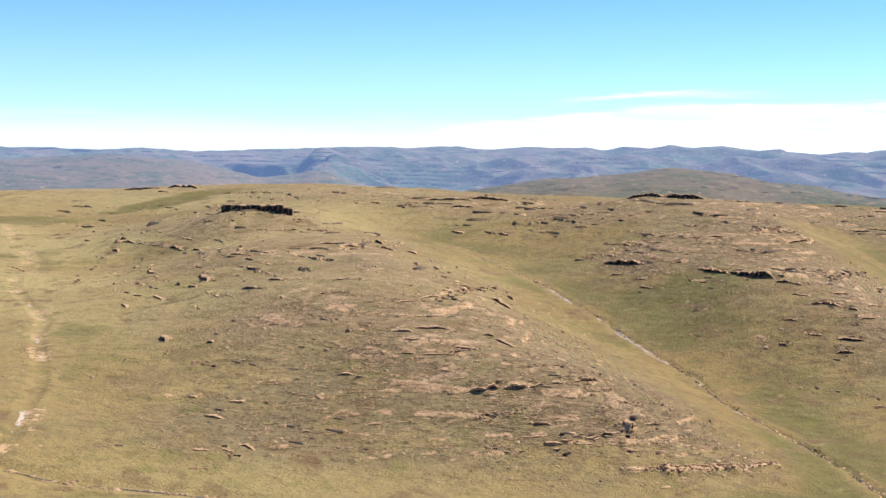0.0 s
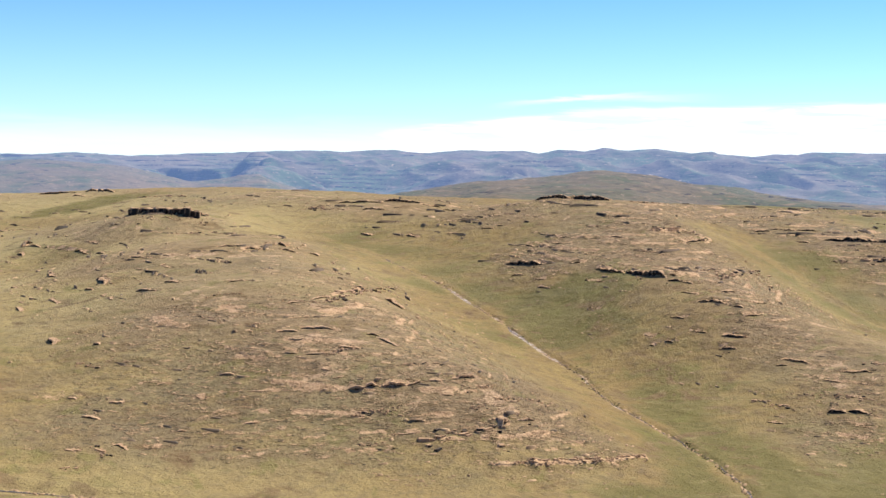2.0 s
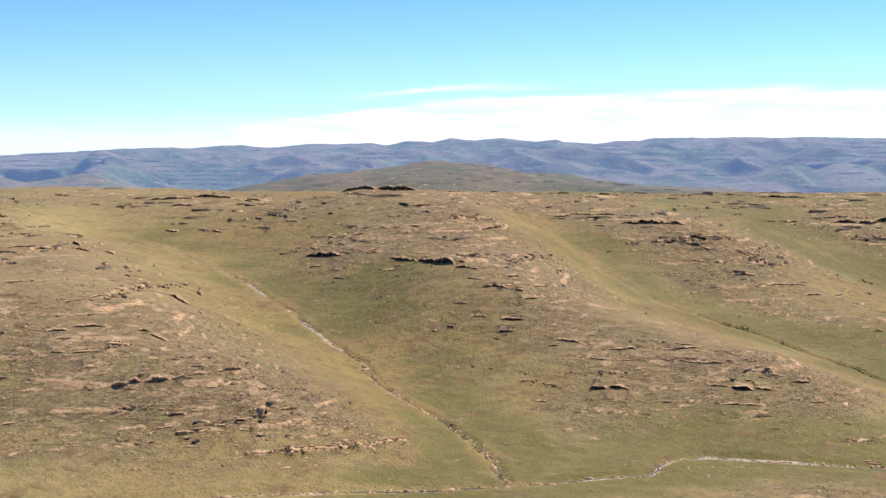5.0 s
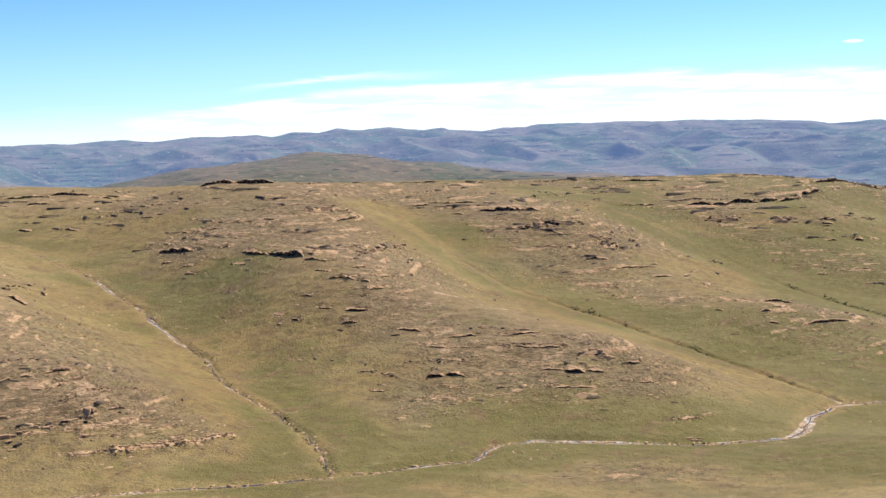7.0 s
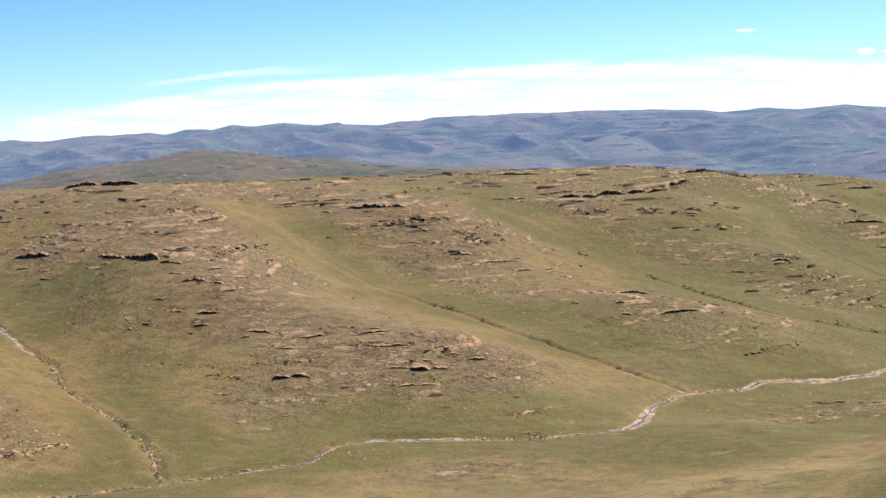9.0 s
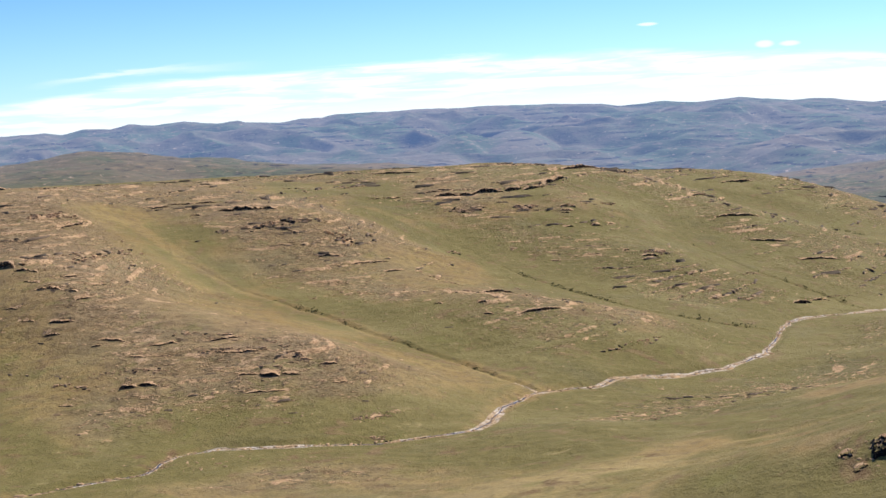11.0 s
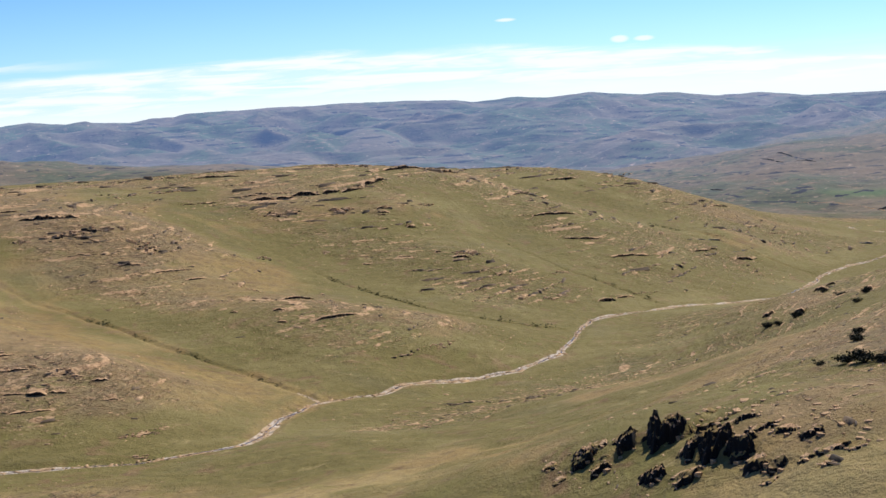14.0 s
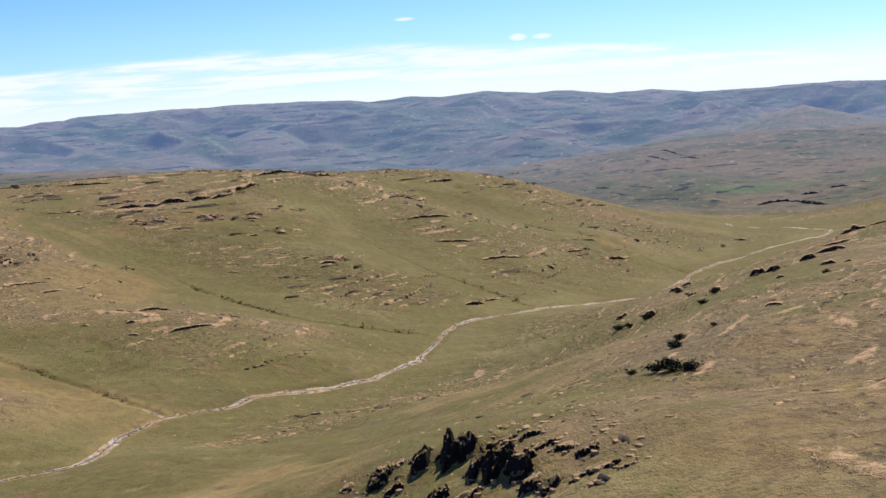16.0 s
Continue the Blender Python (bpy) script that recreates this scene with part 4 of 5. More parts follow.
# ---- hills in the middle distance, and the far range ----
SKYLINE = [(-40, 30), (-17.6, 28), (-15.4, 24), (-13.2, 31), (-11, 26), (-8.9, 36), (-7, 43), (-3.5, 52), (-0.2, 56), (1, 50), (2.7, 59), (3.9, 55), (5.3, 67),
           (6, 60), (6.8, 71), (7.9, 64), (8.7, 76), (9.8, 69), (10.9, 78), (12.3, 64), (13.3, 71), (14.8, 62), (15.7, 69), (16.6, 66), (17.2, 76),
           (21.4, 74), (25, 70), (28.3, 63), (29.1, 53), (31, 63), (32.3, 53), (34, 63), (35.8, 43), (37.7, 43), (39.3, 22), (40.9, 28), (42.9, 11), (48, 7), (70, 20)]
# crest of the middle hills: bearing, height
CRESTS = [(-60, 10), (-30, 15), (-19.2, 26), (-17, 33), (-15.3, 37), (-13.5, 34), (-11.9, 27), (-10.3, 14), (-8.9, 3), (-7.7, 8), (-7, 15), (-6.2, 17), (-5.6, 6), (-4.6, -8), (-2, -50), (2, -75),
          (36, -80), (40, -60), (42.6, -29), (44.9, -21), (46.7, -4), (47.6, 4), (48.9, -9), (50.7, -26), (60, -10)]


def bump(x, y, bearing, distance, wide, deep):
    """A soft hill's share at x, y."""
    a = np.degrees(np.arctan2(x - CENTRE[0], y - CENTRE[1])) - bearing
    d = np.hypot(x - CENTRE[0], y - CENTRE[1]) - distance
    return np.exp(-np.abs(a / wide) ** 2.2 - (d / deep) ** 2)


def bands(x, y, z, gap, size, high):
    """Level rock bands that break a slope here and there; also where their faces get painted shade."""
    s = (z + 0.8 * gap * fbm(x, y, 6 * size, 3, 151)) / gap
    near = np.round(s)
    part = step(0.2, 0.42, fbm(x + 53 * near, y - 31 * near, size, 4, 153) + 0.5 * fbm(x, y, 5 * size, 2, 155))
    off = (s - near) * gap
    if np.ndim(z) == 2:  # none where the slope is steeper than the bands are high
        part = part * (1 - step(0.18 * gap, 0.36 * gap, np.abs(np.gradient(z, axis=0))))
    return z + part * high * 0.5 * (np.tanh(off / 2.0) - np.clip(off / (0.45 * gap), -1, 1)), part * np.exp(-(off / (0.085 * gap)) ** 2)


def middle_land(x, y):
    r = np.hypot(x - CENTRE[0], y - CENTRE[1])
    z = land(x, y)
    fall = step(1750, 2250, r)
    z = z * (1 - fall) - 85 * fall
    a = np.degrees(np.arctan2(x - CENTRE[0], y - CENTRE[1])) + 0.25 * fbm(x, y, 140, 3, 66)
    top = np.interp(a, [p[0] for p in CRESTS], [p[1] for p in CRESTS])
    crest = 2440 + 60 * fbm(x, y, 400, 2, 68)
    share = np.where(r < crest, np.exp(-((r - crest) / 560) ** 2), np.exp(-((r - crest) / 160) ** 2))
    hill = -85 + (top + 85) * share
    terrace = 7 * np.round(hill / 7) + 7 * 0.5 * np.tanh(4 * (hill / 7 - np.round(hill / 7)))
    z = np.maximum(z, 0.6 * hill + 0.4 * terrace)
    rough = step(1182, 1300, r)
    folds = 1 - np.abs(fbm(x, y, 300, 3, 57))
    z = z + rough * (7 * (folds - 0.5) + 1.5 * fbm(x, y, 40, 3, 59)) * (1 - 0.85 * step(2000, 2300, r))
    banded, face_shade = bands(x, y, z, 5.0, 20, 1.6)
    return z + rough * (banded - z), rough * face_shade


def far_land(x, y):
    a = np.degrees(np.arctan2(x - CENTRE[0], y - CENTRE[1]))
    r = np.hypot(x - CENTRE[0], y - CENTRE[1])
    top = np.interp(a, [p[0] for p in SKYLINE], [p[1] for p in SKYLINE]) + 5.0 * fbm(x, y, 170, 4, 67)
    t = (r - 2300) / 2200
    base = -85 + (top + 85) * np.clip(t, 0, 1) ** 0.95 - 90 * np.clip(t - 1, 0, 1)
    swell = np.clip(np.sin(np.clip(t * 0.96, 0, 1) * math.pi), 0, 1) ** 0.7
    ridged = 1 - np.abs(fbm(x, y, 640, 3, 61))
    minor = 1 - np.abs(fbm(x + 0.4 * y, y, 230, 3, 63))
    z = base + ((ridged - 0.6) * 72 + (minor - 0.6) * 34) * swell + 2.5 * fbm(x, y, 60, 3, 65) * np.clip(1.05 - t, 0.1, 1)
    z = np.maximum(z, -100 + 112 * bump(x, y, 24.8, 3300, 2.6, 420))
    for left, right, from_r, foot, crown in ((-9.0, -7.3, 3900, -46, -2),):
        width = 1 - step(0.0, 1.7, np.maximum(left - a, a - right) + 0.25 * fbm(x, y, 70, 3, 69))
        back = step(from_r - 8, from_r + 8, r + 40 * fbm(x, y, 130, 3, 70))
        width = width * step(from_r - 900, from_r - 300, r) * (1 - step(from_r + 120, from_r + 420, r))
        z = z * (1 - width) + width * (foot + (crown - foot) * back)
    z, face_shade = bands(x, y, z, 13.0, 95, 4.5)
    face_shade = np.maximum(face_shade, np.exp(-((t - 0.955) / 0.014) ** 2) * step(0.05, 0.3, fbm(x, y, 260, 3, 157)))
    return np.minimum(z, 70 + (top - 70) * r / 4500 - 1.5 - 14 * (1 - np.clip(t, 0, 1))), face_shade


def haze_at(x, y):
    """Strength of the painted haze glow at a place, 0 to 1."""
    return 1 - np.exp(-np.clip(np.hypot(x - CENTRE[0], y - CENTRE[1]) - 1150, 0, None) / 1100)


fx, fy = fan(np.concatenate([np.linspace(-180, -32, 50)[:-1], np.linspace(-32, 72, 1100), np.linspace(72, 180, 40)[1:]]), np.geomspace(1172, 2780, 330))
fz, face_shade = middle_land(fx, fy)
fz[0] -= 1.0
lush = 0.8 * np.exp(-((fx - 1056 + fy - 928) / 22) ** 2 - ((fx - 1056 - fy + 928) / 70) ** 4)
tagged(sheet("backdrop_hills", fx, fy, fz, HILLSIDE, face_shade=face_shade, air=haze_at(fx, fy), lush=lush), "grassy hills with rock bands and painted haze beyond the valley", "hills", kind="structure")
fx, fy = fan(np.concatenate([np.linspace(-180, -32, 60)[:-1], np.linspace(-32, 72, 1300), np.linspace(72, 180, 40)[1:]]), np.linspace(2400, 4850, 480))
fz, face_shade = far_land(fx, fy)
tagged(sheet("backdrop_range", fx, fy, fz, RANGE, face_shade=face_shade, air=haze_at(fx, fy), lush=0 * fx), "blue-grey mountain range with painted haze over terraced slopes", "mountains", kind="structure")

# ---- water ----
def course(line, spacing):
    """Even points along a stream's true, slightly winding bed."""
    out = []
    for (ax, ay, _), (bx, by, _) in zip(line, line[1:]):
        steps = max(1, int(math.hypot(bx - ax, by - ay) / spacing))
        out += [(ax + (bx - ax) * i / steps, ay + (by - ay) * i / steps) for i in range(steps)]
    q = np.array(out)
    p = q.copy()
    for _ in range(12):
        wx, wy = wiggle(p[:, 0], p[:, 1])
        p = p + 0.7 * (q - np.stack([wx, wy], 1))
    return p


def water(name, line, width, label):
    p = course(line, 2.0)
    d = np.gradient(p, axis=0)
    side = np.stack([-d[:, 1], d[:, 0]], 1) / np.hypot(d[:, 0], d[:, 1])[:, None]
    half = width * (0.6 + 0.5 * cells(p[:, 0] / 9, p[:, 1] / 9, 81))
    p = p + side * (0.5 * cells(p[:, 0] / 7, p[:, 1] / 7, 82))[:, None]
    bed = land(p[:, 0], p[:, 1])
    rows = [p + side * (half * k)[:, None] for k in (-1, -0.35, 0.35, 1)]
    xs, ys = np.stack([r[:, 0] for r in rows], 1), np.stack([r[:, 1] for r in rows], 1)
    ob = sheet(name, xs, ys, np.repeat((bed + 0.10)[:, None], 4, 1), WATER)
    return tagged(ob, label, "water", kind="structure")


water("water_river", RIVER_COURSE, 0.26, "shallow dark stream water in a pale gravel bed")
water("water_brook", STREAM_WEST[4:], 0.12, "narrow dark brook between grassy banks")

# ---- rocks ----
def rock_mesh(name, seed, mat, boxy):
    """An angular rock about one metre across: flat faces broken off at random."""
    r = random.Random(seed)
    bm = bmesh.new()
    for sx in (-0.5, 0.5):
        for sy in (-0.5, 0.5):
            for sz in (-0.5, 0.5):
                k = r.uniform(0.80, 1.0) if boxy else r.uniform(0.62, 0.95)
                bm.verts.new((sx * k * r.uniform(0.85, 1), sy * k * r.uniform(0.85, 1), sz * k))
                bm.verts.new((sx * r.uniform(0.6, 0.9), sy * r.uniform(0.9, 1), sz * r.uniform(0.5, 0.9)))
    if not boxy:
        for i in range(5):
            v = Vector((r.gauss(0, 1), r.gauss(0, 1), r.gauss(0, 1))).normalized() * r.uniform(0.5, 0.58)
            bm.verts.new(v)
    hull = bmesh.ops.convex_hull(bm, input=list(bm.verts))
    bmesh.ops.delete(bm, geom=[v for v in bm.verts if not v.link_faces], context="VERTS")
    bmesh.ops.recalc_face_normals(bm, faces=list(bm.faces))
    me = bpy.data.meshes.new(name)
    bm.to_mesh(me)
    bm.free()
    me.materials.append(mat)
    return me


BLOCKS = [rock_mesh("rock_block", 300 + i, ROCK, True) for i in range(10)]
DARK_STONES = [rock_mesh("rock_face", 380 + i, ROCK, False) for i in range(8)]
FAR_STONES = [rock_mesh("rock_far", 390 + i, FAR_ROCK, False) for i in range(6)]
COLUMNS = [rock_mesh("rock_column", 330 + i, GREY, True) for i in range(8)]
SLABS = [rock_mesh("rock_slab", 350 + i, BUFF, True) for i in range(8)]
STONES = [rock_mesh("rock_stone", 400 + i, BUFF, False) for i in range(10)]
HEADS = [rock_mesh("rock_head", 450 + i, BLACK, False) for i in range(10)]
rng = random.Random(7)
PENDING = []  # thing, meshes, x, y, angle, size, shift from the foot


def thing(name, x, y, label, category, group):
    ob = new(name)
    ob.empty_display_size = 0.5
    ob.location = (x, y, 0)
    PENDING.append((ob, None, x, y, 0, None, None))
    return tagged(ob, label, category, group)


def ledges(rows, capped=True):
    """Broken steps of bedrock along the contours: a ragged face, its shade put into a dark colour, under a buff brink
    that lies flush with the turf behind, and a few loose stones.
    """
    runs = []
    for i, (x0, y0, x1, y1, high) in enumerate(rows):
        length = math.hypot(x1 - x0, y1 - y0)
        u = np.arange(-0.06 * length, 1.06 * length, 0.32 if y0 < 450 else 0.5)
        ux, uy, nx, ny = frame_of(x0, y0, x1, y1)
        seat = 0.0 * u + 7.31 * i + 0.5
        block = 0.5 * cells(np.floor(u / (0.9 * high)), np.floor(seat), 301) + 0.5 * cells(np.floor(u / (0.35 * high)), np.floor(seat), 302)
        jut = high * (0.4 * cells(u / 5.0, seat, 303) + 0.3 * cells(u / 1.7, seat, 304) + 0.25 * block - 0.3)
        fade = np.clip(1.25 * np.sin(np.pi * np.clip((u / length + 0.06) / 1.12, 0, 1)), 0, 1) ** 0.7
        tall = high * fade * np.clip(0.88 + 0.5 * cells(u / 6.0, seat, 305) + 0.28 * cells(u / 2.2, seat, 306) + 0.22 * block, 0.0, 1.15)
        shelf = np.clip(0.5 + 0.45 * high + 0.9 * cells(u / 2.6, seat, 307) + 0.4 * block, 0.15, None)
        runs.append((u, x0 + ux * u, y0 + uy * u, nx, ny, jut, tall, shelf))
    px = np.concatenate([x + nx * (jut - 0.9) for u, x, y, nx, ny, jut, tall, shelf in runs])
    py = np.concatenate([y + ny * (jut - 0.9) for u, x, y, nx, ny, jut, tall, shelf in runs])
    foot = land(px, py) if capped else middle_land(px, py)[0]
    done = 0
    for (x0, y0, x1, y1, high), (u, x, y, nx, ny, jut, tall, shelf) in zip(rows, runs):
        low = foot[done:done + len(u)]
        done += len(u)
        size = "low" if high < 0.8 else "high" if high > 1.8 else "waist-high"
        mx, my = 0.5 * (x0 + x1), 0.5 * (y0 + y1)
        ob = thing("rock_ledge", mx, my, size + " broken sandstone ledge on the grassy slope", "rock ledge", "sandstone ledges")
        pale = capped and x0 < 80 and y0 < 480  # upper faces on the western spur are buff
        lines = []
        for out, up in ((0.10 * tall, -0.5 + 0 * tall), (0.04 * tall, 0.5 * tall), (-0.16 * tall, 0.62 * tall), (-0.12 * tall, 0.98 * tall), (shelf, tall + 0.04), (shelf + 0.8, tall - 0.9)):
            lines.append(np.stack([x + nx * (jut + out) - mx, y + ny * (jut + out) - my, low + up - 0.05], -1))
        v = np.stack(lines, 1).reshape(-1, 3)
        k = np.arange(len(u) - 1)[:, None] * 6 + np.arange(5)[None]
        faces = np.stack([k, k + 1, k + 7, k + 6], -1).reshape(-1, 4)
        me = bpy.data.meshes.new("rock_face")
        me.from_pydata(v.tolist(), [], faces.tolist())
        # face material carries painted shade; the buff brink is plain rock colour
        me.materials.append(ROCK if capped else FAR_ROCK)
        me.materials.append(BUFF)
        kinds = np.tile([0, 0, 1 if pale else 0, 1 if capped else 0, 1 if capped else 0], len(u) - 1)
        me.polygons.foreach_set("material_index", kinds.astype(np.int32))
        body = new("rock_face", me)
        body.parent = ob
        length, angle = math.hypot(x1 - x0, y1 - y0), math.atan2(y1 - y0, x1 - x0)
        for i in range(max(3, min(9, round(length / (1.3 * high))))):
            t, d, q = rng.uniform(-0.1, 1.1), rng.uniform(0.6, 2.6) * high, high * rng.uniform(0.2, 0.5)
            PENDING.append((ob, STONES if capped else FAR_STONES, x0 + (x1 - x0) * t + nx * d, y0 + (y1 - y0) * t + ny * d, angle + rng.uniform(-0.5, 0.5), (q * rng.uniform(1.2, 2.8), q, q * rng.uniform(0.3, 0.6)), (0, 0, q * 0.06)))
        for i in range(max(2, min(5, round(length / (3 * high))))):
            t, d, q = rng.random(), rng.uniform(0.8, 2.6) * high + 0.4, high * rng.uniform(0.15, 0.38)
            PENDING.append((ob, FAR_STONES if not capped else DARK_STONES if i % 3 == 0 else STONES, x0 + (x1 - x0) * t - nx * d, y0 + (y1 - y0) * t - ny * d, angle + rng.uniform(-0.8, 0.8), (q * 1.7, q, q * 0.7), (0, 0, q * 0.1)))


def boulders(x0, y0, x1, y1, high, most=30, close=3.6, fine=1.0):
    """Loose blocks on a patch of the slope."""
    length, angle = math.hypot(x1 - x0, y1 - y0), math.atan2(y1 - y0, x1 - x0)
    ob = thing("boulder_group", 0.5 * (x0 + x1), 0.5 * (y0 + y1), "rusty buff boulders loosely heaped on the slope", "boulders", "boulder groups")
    for i in range(max(7, min(most, round(close * length / high)))):
        t, off = rng.uniform(-0.06, 1.06), rng.gauss(0, 0.7) * high
        s = fine * high * rng.uniform(0.2, 0.5) * rng.uniform(0.8, 1.5)
        PENDING.append((ob, STONES if i % 6 or fine < 1 else BLOCKS, x0 + (x1 - x0) * t - math.sin(angle) * off, y0 + (y1 - y0) * t + math.cos(angle) * off,
                        angle + rng.uniform(-0.8, 0.8), (s * rng.uniform(1.2, 2.6), s, s * rng.uniform(0.5, 1.0)), (0, 0, s * 0.1)))


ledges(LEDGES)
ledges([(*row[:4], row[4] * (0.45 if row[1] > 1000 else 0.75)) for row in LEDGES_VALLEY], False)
for row in (*WEST_BOULDERS, *MIDDLE_BOULDERS, *FAR_BOULDERS, *RUBBLE):
    boulders(*row)
for row in FOOT_RUBBLE:
    boulders(*row, 80, 9.0, 0.6)


def cliff():
    """The wall of upright blocks, dark with painted shade, near the top of the western spur, level along its top."""
    ob = thing("rock_cliff", -80, 581, "upright sandstone cliff, dark with painted shade, with a flat grassy top", "cliff", "")
    at = -95.0
    while at < -66.5:
        wide = rng.uniform(1.6, 4.2)
        x, y = at + 0.5 * wide, 585.2 - 0.165 * (at + 95) + rng.uniform(-0.9, 0.5)
        top = 41.0 + 0.03 * (x + 94) + rng.uniform(-0.35, 0.15) - (1.2 if at + wide > -67 else 0.0)
        tall = top - float(land(np.array([x]), np.array([y]))[0]) + 1.6
        PENDING.append((ob, COLUMNS, x, y, -0.16 + rng.uniform(-0.3, 0.3), (wide * 1.2, 4.0, tall * 1.06), (0.2, 1.6 + rng.uniform(-0.5, 0.6), 0.5 * tall - 1.6)))
        PENDING.append((ob, SLABS, x, y, -0.16 + rng.uniform(-0.3, 0.3), (wide * rng.uniform(0.7, 1.2), 3.4, 0.6), (rng.uniform(-0.4, 0.4), 1.9, tall - 1.6)))
        at += wide * 0.92
    for i in range(26):
        s = rng.uniform(0.3, 1.0)
        PENDING.append((ob, STONES if i % 2 else BLOCKS, -94 + 34 * rng.random(), 581 - abs(rng.gauss(0, 7)), rng.uniform(0, 6.3), (s * 1.5, s, s * 0.7), (0, 0, s * 0.12)))


cliff()


def rock_mass():
    """The crag's bedrock: ragged steps that rise out of the slope and run back into it, with turf on the flat shelves."""
    xs, ys = np.meshgrid(np.arange(193.0, 224.0, 0.2), np.arange(70.0, 131.0, 0.2))
    rise = np.zeros(xs.shape)
    tiers = [(x + 0.5 * k * high, y + 0.87 * k * high, wide * (1.0 + 0.25 * k), (0.52 if high > 2 else 0.75) * high) for x, y, wide, high in CRAG_HEADS for k in ((0.0, 0.55) if high > 2 else (0.1,))]
    ground_z = land(xs, ys)
    for x, y, wide, high in tiers:
        rough = 0.8 * np.round(2.5 * cells(xs / 1.2, ys / 1.2, 171)) / 2.5 + 0.45 * cells(xs / 0.5, ys / 0.5, 172)
        across = (xs - x) * 0.87 - (ys - y) * 0.5 + 0.5 * rough
        back = (xs - x) * 0.5 + (ys - y) * 0.87 + 0.65 * rough - 0.15 * high
        crown = high * (0.68 + 0.30 * np.round(2.0 * cells(xs / 1.3, ys / 1.3, 173)) / 2.0 + 0.20 * np.abs(cells(xs / 0.55, ys / 0.55, 174)))
        side = np.clip(1.35 - np.abs(2 * across / (wide + 0.6)) ** 3, 0, 1)
        rise = np.maximum(rise, crown * side * step(-0.14, 0.14, back) * np.clip(1.12 - back / (1.7 * high + 1.6), 0, 1))
    zs = ground_z + rise - 0.12
    n = xs.shape[1]
    v = np.stack([xs, ys, zs], -1).reshape(-1, 3)
    v[:, :2] += 0.12 * np.stack([cells(v[:, 0] / 0.4, v[:, 1] / 0.4, 175), cells(v[:, 0] / 0.4, v[:, 1] / 0.4, 176)], 1)
    q = (np.arange(xs.shape[0] - 1)[:, None] * n + np.arange(n - 1)[None]).ravel()
    q = np.stack([q, q + 1, q + n + 1, q + n], 1)
    q = q[(rise.ravel()[q] > 0.02).any(1)]
    used, faces = np.unique(q, return_inverse=True)
    me = bpy.data.meshes.new("rock_mass")
    me.from_pydata((v[used] - (206, 100, 0)).tolist(), [], faces.reshape(-1, 4).tolist())
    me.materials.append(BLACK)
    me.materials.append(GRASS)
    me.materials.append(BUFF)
    # shade painted by slope: steep faces black, flatter ones turf and buff
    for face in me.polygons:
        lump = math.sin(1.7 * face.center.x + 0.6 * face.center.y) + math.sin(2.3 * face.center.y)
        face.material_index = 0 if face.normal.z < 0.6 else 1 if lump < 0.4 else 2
    return me


def crag():
    """Jagged heads of rock, black with painted shade, that stand out of the near hillside, with turf between them."""
    ob = thing("rock_crag", 206, 100, "jagged sandstone crag, painted black for shade, standing out of the near hillside turf", "crag", "")
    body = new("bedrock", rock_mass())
    body.parent = ob
    sx, sy, bx, by = 0.87, -0.5, 0.5, 0.87
    for x, y, wide, high in CRAG_HEADS:
        for i in range(max(2, round(wide * high * 0.4))):
            t, s = rng.uniform(-0.6, 0.6), rng.uniform(0.35, 0.8) * min(1.0, 0.45 + 0.3 * high)
            back = rng.uniform(-0.5, 0.3) * s
            PENDING.append((ob, HEADS if i % 3 == 0 else STONES, x + sx * wide * t + bx * back, y + sy * wide * t + by * back, rng.uniform(0, 6.3),
                            (s * rng.uniform(1.0, 1.7), s * rng.uniform(0.9, 1.6), s * rng.uniform(0.7, 1.2)), (0, 0, s * 0.15)))
        for i in range(4):
            t, back, s = rng.uniform(-0.9, 0.9), rng.uniform(0.9, 2.2) * high, rng.uniform(0.2, 0.5)
            PENDING.append((ob, STONES, x + sx * wide * t + bx * back, y + sy * wide * t + by * back, rng.uniform(0, 6.3), (s * 1.8, s, s * 0.6), (0, 0, s * 0.15)))
    for i in range(90):
        t, d, s = rng.random(), abs(rng.gauss(0, 7)), rng.gammavariate(2.0, 0.12) + 0.1
        PENDING.append((ob, STONES, 211 + 3 * rng.gauss(0, 1) + d, 110 - 34 * t + 0.4 * d, rng.uniform(0, 6.3), (s * 1.8, s, s * 0.45), (0, 0, s * 0.05)))


crag()


def settle():
    """Set every waiting rock on the ground under it."""
    heights = land(np.array([p[2] for p in PENDING]), np.array([p[3] for p in PENDING]))
    beyond = middle_land(np.array([p[2] for p in PENDING]), np.array([p[3] for p in PENDING]))[0]
    heights = np.where([math.hypot(p[2] - CENTRE[0], p[3] - CENTRE[1]) > 1180 for p in PENDING], beyond, heights)
    for (ob, meshes, x, y, angle, size, shift), z in zip(PENDING, heights):
        z = float(z)
        if meshes is None:
            ob.location.z = z
            for child in ob.children:
                child.location.z = -z
            continue
        rock = new("rock", rng.choice(meshes))
        rock.parent = ob
        rock.rotation_euler = (rng.uniform(-0.08, 0.08), rng.uniform(-0.10, 0.10), angle)
        rock.scale = size
        rock.location = (x - ob.location.x + shift[0], y - ob.location.y + shift[1], z - ob.location.z + shift[2])


settle()


